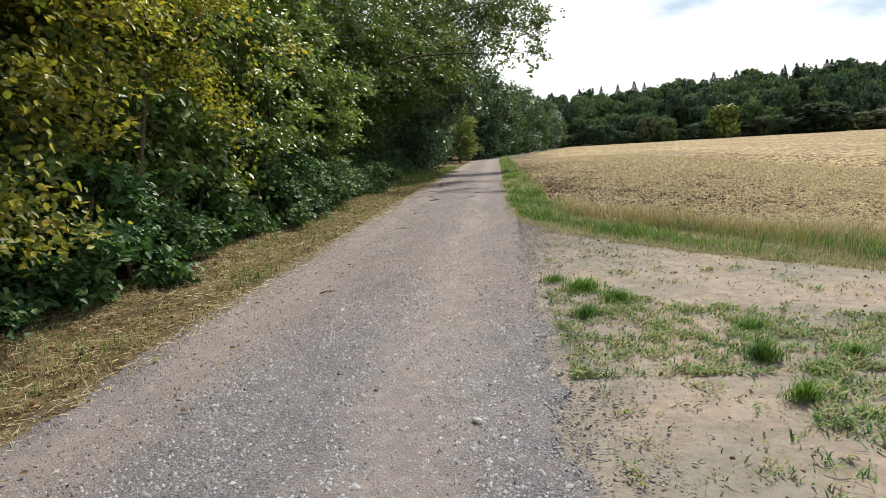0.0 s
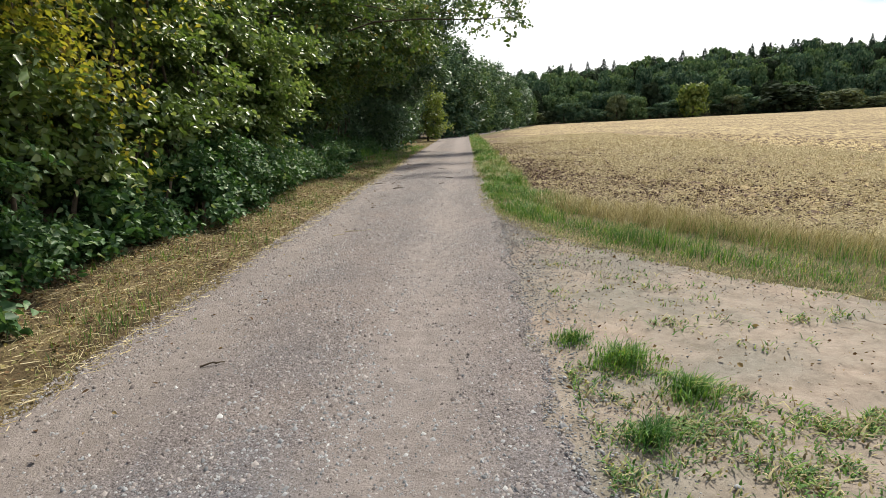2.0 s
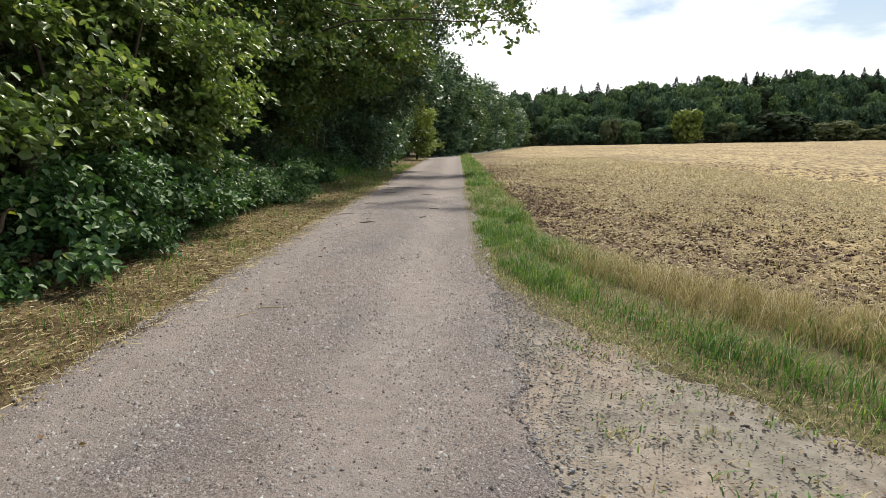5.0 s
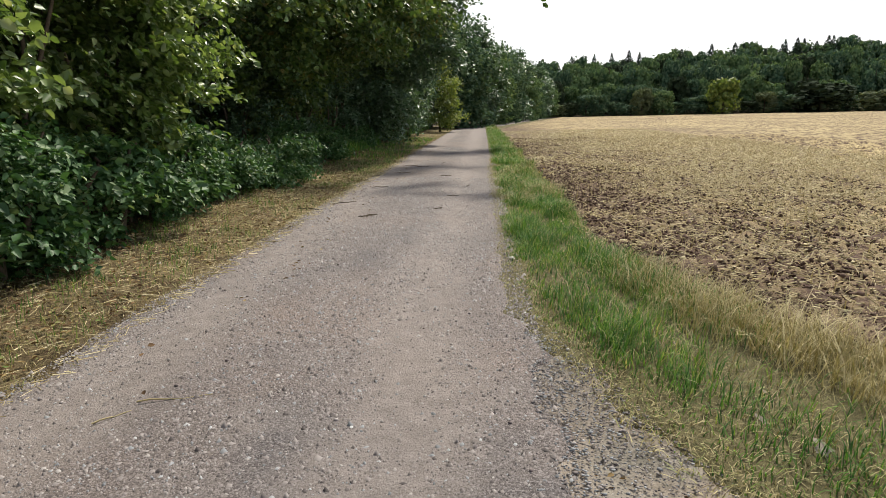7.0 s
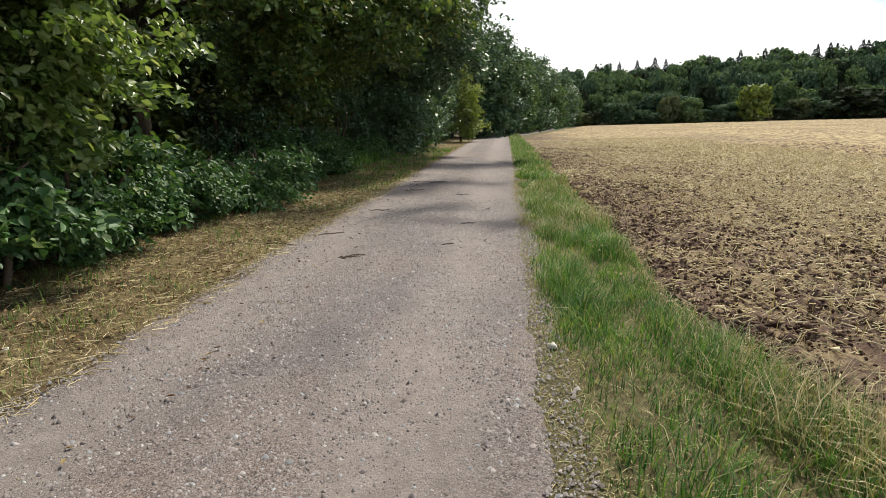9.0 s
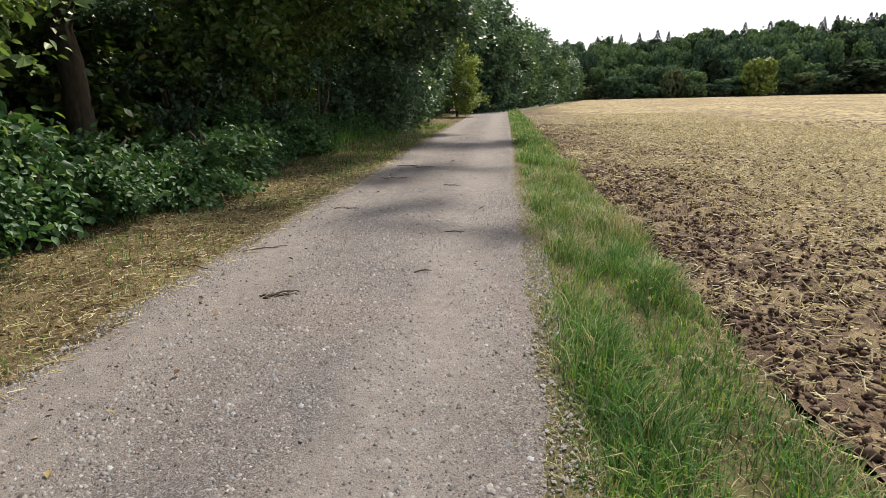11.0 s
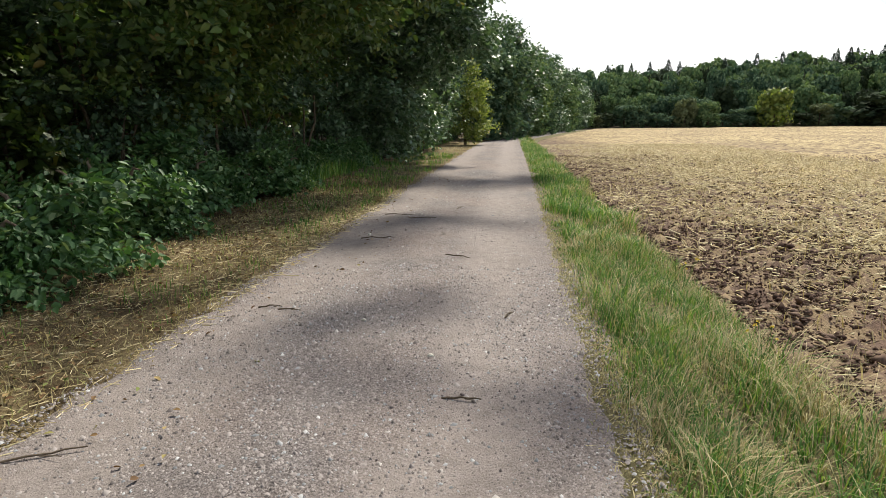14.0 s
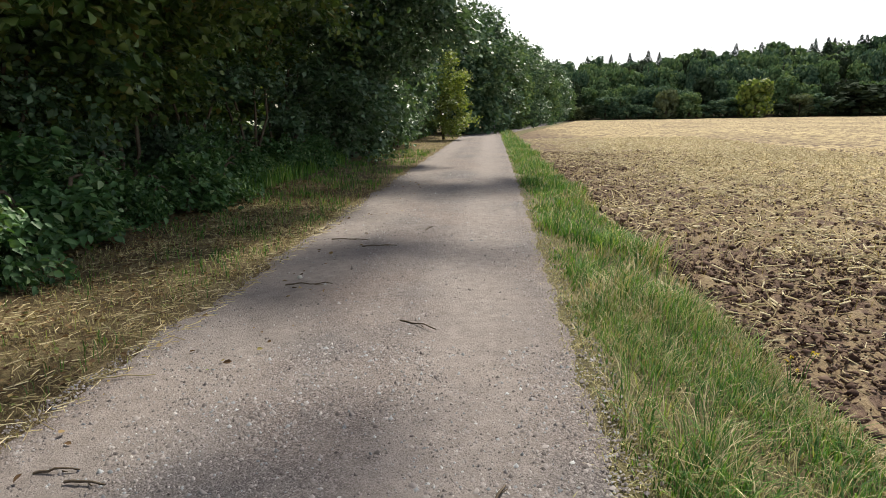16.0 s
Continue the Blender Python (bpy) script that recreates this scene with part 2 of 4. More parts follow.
LEAF_LIGHT = piece_material("light_leaf", [(0.0, (0.07, 0.11, 0.02)), (0.6, (0.14, 0.19, 0.04)), (1.0, (0.24, 0.28, 0.075))], 0.5, 0.4, 0.45)
# far oak, beech and spruce: distance haze mixed into the colours, bluer and paler
FAR_A = piece_material("far_oak_leaf_hazed", [(0.0, (0.03, 0.064, 0.04)), (0.6, (0.068, 0.118, 0.07)), (1.0, (0.14, 0.195, 0.118))], 0.85, 0.08, 0.2)
FAR_B = piece_material("far_beech_leaf_hazed", [(0.0, (0.046, 0.088, 0.042)), (0.6, (0.098, 0.158, 0.07)), (1.0, (0.18, 0.24, 0.115))], 0.85, 0.08, 0.2)
FAR_C = piece_material("far_willow_leaf", [(0.0, (0.07, 0.09, 0.045)), (0.6, (0.11, 0.135, 0.07)), (1.0, (0.15, 0.17, 0.095))], 0.85, 0.08, 0.2)
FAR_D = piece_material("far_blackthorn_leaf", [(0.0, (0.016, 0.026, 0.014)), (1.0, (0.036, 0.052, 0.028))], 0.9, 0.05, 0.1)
FAR_N = piece_material("far_spruce_needle_hazed", [(0.0, (0.026, 0.05, 0.034)), (1.0, (0.06, 0.092, 0.058))], 0.7, 0.2, 0.1)
BARK = mixed_ground("bark", [(0.3, (0.05, 0.037, 0.027)), (0.6, (0.10, 0.08, 0.06)), (0.85, (0.17, 0.15, 0.12))], [(0.35, (0.75, 0.8, 0.72)), (0.65, (1, 1, 1))], 14, 1.5, 0.03, (1, 1, 0.25))
TWIG = mixed_ground("twig_bark", [(0.3, (0.07, 0.05, 0.035)), (0.7, (0.17, 0.135, 0.10))], [(0.35, (0.8, 0.8, 0.8)), (0.65, (1, 1, 1))], 30, 5, 0.004)
DUNG = mixed_ground("dark_dry_dung", [(0.3, (0.055, 0.04, 0.028)), (0.7, (0.13, 0.10, 0.075))], [(0.35, (0.8, 0.8, 0.8)), (0.65, (1, 1, 1))], 40, 6, 0.01)
PALE = mixed_ground("pale_limestone", [(0.3, (0.5, 0.47, 0.4)), (0.7, (0.7, 0.67, 0.6))], [(0.35, (0.8, 0.8, 0.8)), (0.65, (1, 1, 1))], 30, 6, 0.004)
METAL = mixed_ground("grey_painted_metal", [(0.3, (0.2, 0.2, 0.2)), (0.7, (0.3, 0.3, 0.3))], [(0.35, (0.9, 0.9, 0.9)), (0.65, (1, 1, 1))], 20, 6, 0.001)

YELLOW_PETAL = piece_material("yellow_petal", [(0.0, (0.55, 0.40, 0.03)), (1.0, (0.75, 0.6, 0.06))], 0.6, 0.3, 0.2)
PALE_PETAL = piece_material("pale_petal", [(0.0, (0.5, 0.42, 0.3)), (1.0, (0.68, 0.6, 0.46))], 0.6, 0.3, 0.2)
LEAF_PART = piece_material("single_hazel_leaf", [(0.0, (0.05, 0.10, 0.02)), (0.6, (0.10, 0.17, 0.04)), (1.0, (0.2, 0.25, 0.08))], 0.48, 0.45, 0.34, per_object=True)

DEADLEAF = piece_material("fallen_leaf", [(0.0, (0.07, 0.04, 0.022)), (0.5, (0.17, 0.10, 0.05)), (0.8, (0.30, 0.22, 0.10)), (1.0, (0.13, 0.17, 0.05))], 0.8, 0.2, 0.1)

# ---- mesh helpers ----
rng = np.random.default_rng(7)


def mesh_of(name, verts, faces, mat, smooth=False):
    """A mesh from arrays: verts (n, 3), faces (m, k) with k corners each."""
    verts, faces = np.asarray(verts, np.float32), np.asarray(faces, np.int32)
    me = bpy.data.meshes.new(name)
    me.vertices.add(len(verts))
    me.vertices.foreach_set("co", verts.ravel())
    m, k = faces.shape
    me.loops.add(m * k)
    me.loops.foreach_set("vertex_index", faces.ravel())
    me.polygons.add(m)
    me.polygons.foreach_set("loop_start", np.arange(0, m * k, k, dtype=np.int32))
    if smooth:
        me.polygons.foreach_set("use_smooth", np.ones(m, bool))
    me.update(calc_edges=True)
    me.materials.append(mat)
    return me


def part(name, me, parent, label="", kind=""):
    ob = new(name, me)
    ob.parent = parent
    return tagged(ob, label, kind=kind)


def thing(name, at, label, category, group="", kind=""):
    ob = new(name)
    ob.empty_display_size = 0.2
    ob.location = at
    return tagged(ob, label, category, group, kind)


def unit(v):
    return v / np.maximum(np.linalg.norm(v, axis=-1, keepdims=True), 1e-9)


def wave(x, y, s=1.0, k=0.0):
    """Smooth unevenness between about -1 and 1."""
    return (np.sin(x * 1.7 * s + k) * np.cos(y * 1.3 * s + 2 * k) + np.sin(x * 3.9 * s + y * 2.7 * s + k) * 0.6 + np.cos(x * 7.3 * s - y * 6.1 * s + 3 * k) * 0.35) / 1.95


def leaf_arrays(base, along, normal, length, width, fine=True):
    """Leaves folded along the midrib, pointed at the tip."""
    n = len(base)
    along = unit(along)
    side = unit(np.cross(normal, along))
    up = np.cross(along, side)
    L, W = length[:, None], width[:, None]
    if fine:
        rows = [base, base + along * L * 0.3 + side * W * 0.48 + up * W * 0.14, base + along * L * 0.68 + side * W * 0.36 + up * W * 0.08,
                base + along * L - up * L * 0.14, base + along * L * 0.68 - side * W * 0.36 + up * W * 0.08, base + along * L * 0.3 - side * W * 0.48 + up * W * 0.14]
        verts = np.stack(rows, 1).reshape(-1, 3)
        off = np.arange(n)[:, None] * 6
        faces = np.concatenate([off + [0, 3, 2, 1], off + [0, 5, 4, 3]])
    else:
        rows = [base, base + along * L * 0.45 + side * W * 0.5 + up * W * 0.1, base + along * L, base + along * L * 0.45 - side * W * 0.5 + up * W * 0.1]
        verts = np.stack(rows, 1).reshape(-1, 3)
        faces = np.arange(n)[:, None] * 4 + [0, 1, 2, 3]
    return verts, faces


def twig_leaves(tips, out, per, span, size, droop=0.35, fine=True):
    """Sprays of leaves: each tip carries a twig that runs inwards against out, with leaves in two rows."""
    n = len(tips)
    out = unit(out)
    flat = unit(out * (1, 1, 0.35) + rng.normal(0, 0.45, (n, 3)))
    t = np.tile(np.linspace(0, 1, per), n) + rng.normal(0, 0.04, n * per)
    i = np.repeat(np.arange(n), per)
    axis = flat[i]
    base = tips[i] - axis * (t * span)[:, None] - np.array([0, 0, 1.0]) * (((1 - t) ** 2) * span * droop)[:, None]
    base = base + rng.normal(0, span * 0.07, base.shape)
    side = unit(np.cross(axis, (0, 0, 1.0)))
    flip = np.where(np.arange(n * per) % 2, 1.0, -1.0)[:, None]
    along = axis * 0.6 + side * flip * 0.75 + rng.normal(0, 0.35, base.shape) - np.array([0, 0, droop])
    normal = np.array([0, 0, 1.0]) + out[i] * 0.5 + rng.normal(0, 0.7, base.shape)
    length = size * rng.uniform(0.65, 1.25, n * per)
    return leaf_arrays(base, along, normal, length, length * rng.uniform(0.55, 0.75, n * per), fine)


def shell_points(n, centre, radii, lumps=0.22, inner=0.35, seed=0.0, zmin=0.05, facing=None):
    """Points near the skin of a lumpy crown, with their outward directions."""
    d = unit(rng.normal(0, 1, (n * 3, 3)))
    if facing is not None:
        d = d[(d @ np.asarray(facing)) > -0.25]
    bulge = 1 + lumps * np.sin(d[:, 0] * 5 + d[:, 2] * 4 + seed) * np.cos(d[:, 1] * 5.5 - d[:, 2] * 3 + seed * 2) + lumps * 0.6 * np.sin(d[:, 0] * 11 - d[:, 1] * 9 + d[:, 2] * 12 + seed * 3)
    r = bulge * (1 - inner * rng.random(len(d)) ** 1.8)
    p = np.asarray(centre) + d * r[:, None] * np.asarray(radii)
    keep = p[:, 2] > zmin
    return p[keep][:n], unit(d / np.asarray(radii))[keep][:n]


def tube(points, radii, sides=7):
    """A bent, tapering limb."""
    pts = np.asarray(points, float)
    way = unit(np.gradient(pts, axis=0))
    a = unit(np.cross(way, (0.31, 0.77, 0.13)))
    b = np.cross(way, a)
    ang = np.linspace(0, 2 * np.pi, sides, endpoint=False)
    ring = a[:, None] * np.cos(ang)[None, :, None] + b[:, None] * np.sin(ang)[None, :, None]
    rough = 1 + 0.10 * np.sin(ang * 3)[None, :, None]
    verts = (pts[:, None] + ring * np.asarray(radii)[:, None, None] * rough).reshape(-1, 3)
    faces = []
    for i in range(len(pts) - 1):
        for j in range(sides):
            k = (j + 1) % sides
            faces.append((i * sides + j, i * sides + k, (i + 1) * sides + k, (i + 1) * sides + j))
    return verts, np.array(faces)


def joined(pairs):
    verts, faces, n = [], [], 0
    for v, f in pairs:
        verts.append(v)
        faces.append(f + n)
        n += len(v)
    return np.concatenate(verts), np.concatenate(faces)


def bent(a, b, sag, steps=7):
    t = np.linspace(0, 1, steps)[:, None]
    p = np.asarray(a) * (1 - t) + np.asarray(b) * t
    p[:, 2] += sag * np.sin(np.pi * t[:, 0])
    p[1:-1] += rng.normal(0, 0.03 * np.linalg.norm(np.subtract(b, a)) / 2, (steps - 2, 3))
    return p


# ---- the lie of the land ----
FRONT_Y = [-40, 1.5, 4.0, 5.8, 6.9, 7.6, 8.6, 9.4, 10.6, 12.4, 13.8, 20]
FRONT_X = [40, 14, 7.0, 4.2, 3.1, 2.5, 2.0, 1.55, 1.05, 0.62, 0.46, 0.46]
BACK_Y = [-40, 4.0, 6.5, 8.6, 10.3, 12.0, 13.3, 15.5, 20]
BACK_X = [60, 14, 7.5, 4.9, 3.3, 2.5, 1.95, 1.66, 1.66]


def front_x(y):
    return np.interp(y, FRONT_Y, FRONT_X)


def back_x(y):
    return np.interp(y, BACK_Y, BACK_X)


def bend(y):
    """The road turns east along the wood at its far end."""
    return 0.19 * np.maximum(np.asarray(y, float) - 64, 0) ** 2 / (np.maximum(np.asarray(y, float) - 64, 0) + 12)


def road_right(y):
    return bend(y) + np.where(np.asarray(y) < 12.5, 0.62, 0.47) + np.where(np.asarray(y) < 12.5, 0.12, 0.05) * wave(np.asarray(y) * 2.9, 0.3) + np.clip((np.asarray(y) - 20) * 0.004, 0, 0.15)


def road_left(y):
    return bend(y) - 2.62 + 0.10 * wave(np.asarray(y) * 1.3, 2.2) + 0.07 * wave(np.asarray(y) * 4.7, 0.9)


def land(x, y):
    """Height of the ground."""
    x, y = np.asarray(x, float), np.asarray(y, float)
    crown = -0.03 * ((x + 1.1) / 1.6) ** 2
    z = np.where(np.abs(x + 1.1) < 1.75, crown, -0.036)
    z = z - 0.02 * np.exp(-((x + 2.05) / 0.3) ** 2) - 0.02 * np.exp(-((x + 0.25) / 0.3) ** 2)
    z = z + np.where(x < -2.7, 0.06 * np.clip((-2.7 - x) / 1.5, 0, 1.5), 0)
    return z + 0.012 * wave(x * 1.1, y * 1.1)


def sheet(name, ys, left, right, across, lift, mat, rough=0.0, label="", kind="structure", tuck=0.0):
    """A strip of ground between two curves x = left(y), right(y)."""
    s = np.linspace(0, 1, across)
    Y = np.repeat(np.asarray(ys)[:, None], across, 1)
    X = np.asarray(left(np.asarray(ys)))[:, None] * (1 - s) + np.asarray(right(np.asarray(ys)))[:, None] * s
    Z = land(X, Y) + lift
    if rough:
        Z = Z + rough * (wave(X * 2.3, Y * 2.1, 1, 1) + 0.8 * wave(X * 6.1, Y * 5.3, 1, 2) + 0.7 * wave(X * 11, Y * 12.5, 1, 4) + rng.normal(0, 0.55, X.shape))
    Z[:, 0] -= tuck
    Z[:, -1] -= tuck
    verts = np.stack([X, Y, Z], -1).reshape(-1, 3)
    n, m = len(ys), across
    i = (np.arange(n - 1)[:, None] * m + np.arange(m - 1)[None]).ravel()
    faces = np.stack([i, i + 1, i + 1 + m, i + m], -1)
    ob = new(name, mesh_of(name, verts, faces, mat, True))
    return tagged(ob, label, kind=kind)


def flat_ground():
    bm = bmesh.new()
    xs = [-700, -300, -120, -60, -30, 0, 30, 60, 120, 300, 700]
    ys = [-300, -120, -60, -20, 20, 60, 120, 170, 200, 240, 300, 420, 1000]
    grid = [[bm.verts.new((x, y, -0.12 + 0.02 * math.sin(x * 0.3 + y * 0.2))) for x in xs] for y in ys]
    for a, b in zip(grid, grid[1:]):
        for i in range(len(xs) - 1):
            bm.faces.new((a[i], a[i + 1], b[i + 1], b[i]))
    me = bpy.data.meshes.new("ground")
    bm.to_mesh(me)
    bm.free()
    me.materials.append(FLOOR_WOOD)
    return tagged(new("ground", me), "brown earth sheet under wood and field", "ground", kind="structure")


flat_ground()
near_y = np.arange(-8, 40, 0.12)
far_y = np.concatenate([np.arange(40, 60, 0.5), np.arange(60, 140, 2.0)])
all_y = np.concatenate([near_y, far_y])
road = sheet("road", all_y, road_left, road_right, 34, 0.0, GRAVEL, 0.0006, "packed grey-brown gravel farm road with wheel tracks", tuck=0.035)
side_track = sheet("side_track", np.arange(-8, 13.9, 0.12), lambda y: 0 * y + 0.2, lambda y: np.minimum(front_x(y) + 1.2, 26), 70, -0.024, SAND, 0.010, "sandy side track branching off the farm road")
left_verge = sheet("verge_left", all_y, lambda y: 0 * y - 5.6, lambda y: bend(y) - 2.4, 24, -0.012, LITTER, 0.006, "verge of dry mown grass and leaf litter")
right_verge = sheet("verge_right", np.concatenate([np.arange(1.5, 40, 0.08), far_y]), lambda y: front_x(y) + bend(y) + 0.1 * wave(y * 4.3, 0.2) - np.clip((y - 11) * 0.2, 0.04, 0.3), lambda y: back_x(y) + bend(y) + 0.03, 22, -0.010, TURF, 0.004, "grassy verge between farm road and field", tuck=0.05)
wood_floor = sheet("forest_floor", np.arange(-30, 160, 2.0), lambda y: 0 * y - 60, lambda y: 0 * y - 5.4, 40, -0.02, FLOOR_WOOD, 0.03, "dark forest floor under the trees")
field_near = sheet("field", np.arange(1.6, 46, 0.10), back_x, lambda y: back_x(y) + 15, 130, -0.035, FIELD, 0.045, "ploughed stubble field with straw and clods")
field_far = sheet("field_far", np.concatenate([np.arange(-60, 60, 1.0), np.arange(60, 181, 3.0)]), lambda y: back_x(y) + bend(y) + np.where((y > 2) & (y < 44), 14.6, 0.1), lambda y: 0 * y + 420, 90, -0.05, FIELD, 0.0, "wide stubble field reaching to the far wood")

# ---- trees and shrubs ----
def shrub(name, at, radii, height, twigs, per, span, size, mat, label, category="shrub", group="", facing=(0.85, -0.2, 0.35), fine=True, stems=6, lumps=0.22, z0=None, inner=0.45):
    ob = thing(name, (at[0], at[1], float(land(at[0], at[1]))), label, category, group)
    mid = height * 0.52 if z0 is None else z0
    boughs = max(16, twigs // 50)
    tips, out = shell_points(boughs, (0, 0, mid), (radii[0], radii[1], height - mid), lumps, inner, at[1], 0.12, facing)
    i = rng.integers(0, len(tips), twigs)
    s = min(0.27, radii[0] * 0.2)
    tips, out = tips[i] + rng.normal(0, 1, (twigs, 3)) * (s, s, s * 0.45), unit(out[i] + rng.normal(0, 0.3, (twigs, 3)))
    tips[:, 2] = np.maximum(tips[:, 2], 0.06)
    v, f = twig_leaves(tips, out, per, span, size, fine=fine)
    part("foliage", mesh_of("foliage", v, f, mat), ob, kind="stuff")
    for k in range(stems):
        a = 2 * math.pi * k / max(stems, 1) + at[1]
        top = (radii[0] * 0.6 * math.cos(a), radii[1] * 0.6 * math.sin(a), height * rng.uniform(0.6, 0.85))
        sv, sf = tube(bent((0.15 * math.cos(a), 0.15 * math.sin(a), -0.05), top, 0.3), np.linspace(0.045, 0.012, 7), 6)
        part("stem", mesh_of("stem", sv, sf, TWIG, True), ob)
    return ob


def tree(name, at, trunk_r, trunk_h, lobes, per, span, size, mat, label, category="tree", group="", facing=(0.75, -0.35, -0.1), fine=False):
    """lobes: centre, radii and number of twigs of each bough's foliage, in the world."""
    z = float(land(at[0], at[1]))
    ob = thing(name, (at[0], at[1], z), label, category, group)
    o = np.array((at[0], at[1], z))
    lean = np.array((rng.normal(0, 0.25), rng.normal(0, 0.25), trunk_h))
    tv, tf = tube(bent((0, 0, -0.1), lean, 0, 9), trunk_r * np.linspace(1.15, 0.6, 9), 12)
    part("trunk", mesh_of("trunk", tv, tf, BARK, True), ob)
    leaves = []
    for c, r, n in lobes:
        tips, out = shell_points(max(5, n // 11), c, r, 0.28, 0.5, c[1], 0.1, facing)
        i = rng.integers(0, len(tips), n)
        w = 0.16 * min(r[0], 2.6)
        tips, out = tips[i] + rng.normal(0, 1, (n, 3)) * (w, w, w * 0.55), unit(out[i] + rng.normal(0, 0.35, (n, 3)))
        leaves.append(twig_leaves(tips - o, out, per, span, size, fine=fine))
        start = lean * rng.uniform(0.55, 0.98)
        far_out = np.linalg.norm(np.asarray(c)[:2] - o[:2]) > 5
        lv, lf = tube(bent(start, np.asarray(c) - o, 0.5, 8), trunk_r * np.linspace(0.22 if far_out else 0.42, 0.03 if far_out else 0.08, 8), 7)
        part("limb", mesh_of("limb", lv, lf, BARK, True), ob)
    v, f = joined(leaves)
    part("crown", mesh_of("crown", v, f, mat), ob, kind="stuff")
    return ob


HEDGE = "shrubs along the road"
for y, h, rx in ((-4.5, 6.0, 2.0), (-1.0, 6.2, 2.0), (2.6, 6.0, 1.9), (6.0, 6.4, 1.8), (9.2, 6.2, 1.9), (12.2, 6.4, 1.9), (15.0, 6.2, 2.0), (17.4, 6.0, 1.9)):
    shrub("hazel_shrub", (-5.75, y), (rx, 2.3, h), h, 1600, 11, 0.44, 0.128, LEAF_HAZEL, "tall green hazel shrub in full leaf beside the road", group=HEDGE)
for x, y, h, r, n, z in ((-5.05, 4.6, 5.4, 1.9, 700, 3.1), (-4.95, 7.0, 5.0, 1.8, 720, 2.9), (-5.3, 10.2, 5.2, 1.5, 170, 3.2)):
    shrub("maple_shrub", (x, y), (1.75, r, 5), h, n, 13, 0.75, 0.085, LEAF_YELLOW, "shrub with yellowing leaves on level branches", "shrub", HEDGE, stems=4, z0=z, lumps=0.35)

LEAF_SHAPES = []
for _ in range(6):
    d = unit(rng.normal(0, 0.25, (1, 3)) + (1, 0, 0))
    v, f = leaf_arrays(np.zeros((1, 3)), d, np.array([[0, 0, 1.0]]), np.ones(1), np.full(1, 0.68))
    LEAF_SHAPES.append(mesh_of("leaf", v, f, LEAF_PART))


def outer_leaves(ob, n, reach, y_half, z0, z1):
    """Single leaves that stand out from a shrub's face towards the road."""
    for k in range(n):
        y, z = rng.uniform(-y_half, y_half), rng.uniform(z0, z1)
        x = reach * (0.86 + 0.16 * rng.random()) * math.sqrt(max(0.05, 1 - (y / (y_half * 1.5)) ** 2 - ((z - 3.0) / 4.6) ** 2))
        leaf = part("leaf", LEAF_SHAPES[k % 6], ob.children[0])
        r = rng.uniform(0.08, 0.125)
        leaf.matrix_basis = pose(x, y, z, rng.uniform(-40, 40), rng.uniform(0, 60), rng.uniform(-70, 70)) @ Matrix.Diagonal((r, r, r, 1))


for ob in [o for o in scene.objects if o.name.startswith("hazel_shrub") and 0 < o.location.y < 19]:
    outer_leaves(ob, 150, 1.95, 1.9, 0.5, 4.6)

# brambles and nettles at the foot of the hedge
k = 0
for y in np.arange(-3, 40, 1.1):
    k += 1
    x = (-4.72 if y < 19 else -4.95) - 0.25 * math.sin(y * 0.8) - (0.5 if 26.5 < y < 31 else 1.0 if y >= 31 else 0.0)
    h = 0.85 + 0.25 * math.sin(k * 2.1) + (0.6 if y < 20 else 0.2 if y < 27 else 0)
    shrub("bramble", (x, y), (0.75, 0.95, h), h, 460 if y < 20 else 340, 7, 0.26, 0.09 if k % 3 else 0.12, LEAF_BRAMBLE, "low green bramble thicket at the wood's edge", "bramble", "brambles along the verge", (0.6, -0.2, 0.6), True, 3, 0.3, 0.3, 0.6)

# big trees behind the hedge, their boughs over the verge
WOOD = "trees at the wood's edge"
for x, y, h in ((-9.0, -2, 11), (-9.5, 5, 12), (-9.0, 12, 12), (-9.2, 18.5, 12)):
    tree("oak_tree", (x, y), 0.26, 5.5, [((x + 1.2, y, 7.6), (3.6, 4.2, 3.6), 520), ((x - 1, y + 1, 10), (3.6, 3.6, 2.8), 250), ((x - 0.4, y, 4.6), (3.2, 3.8, 2.6), 420)], 12, 0.8, 0.16, LEAF_CANOPY, "tall oak tree in deep shade of the wood", group=WOOD)
tree("oak_tree", (-9.5, 26.6), 0.29, 6.5, [((-5.9, 24.5, 6.2), (2.7, 3.2, 2.5), 500), ((-5.4, 28.5, 6.4), (2.6, 3.2, 2.6), 800), ((-8.5, 23.5, 9), (4, 4, 3.5), 420), ((-6.3, 27.2, 3.7), (1.9, 2.6, 1.5), 420), ((1.9, 23.4, 4.8), (0.7, 0.7, 0.6), 13), ((0.1, 25.2, 5.3), (1.4, 1.2, 0.9), 26), ((-1.8, 25.6, 5.3), (1.6, 1.5, 1.0), 50), ((-3.3, 29.8, 5.0), (1.7, 2.2, 1.7), 280), ((-2.5, 32.8, 6.2), (1.8, 2.0, 1.9), 400), ((0.4, 31.6, 8.2), (1.9, 1.8, 1.2), 130), ((-6.5, 31.5, 4.4), (2.0, 2.6, 2.0), 420)], 12, 0.75, 0.175, LEAF_CANOPY, "old oak with boughs hanging over the road", group=WOOD, fine=True)
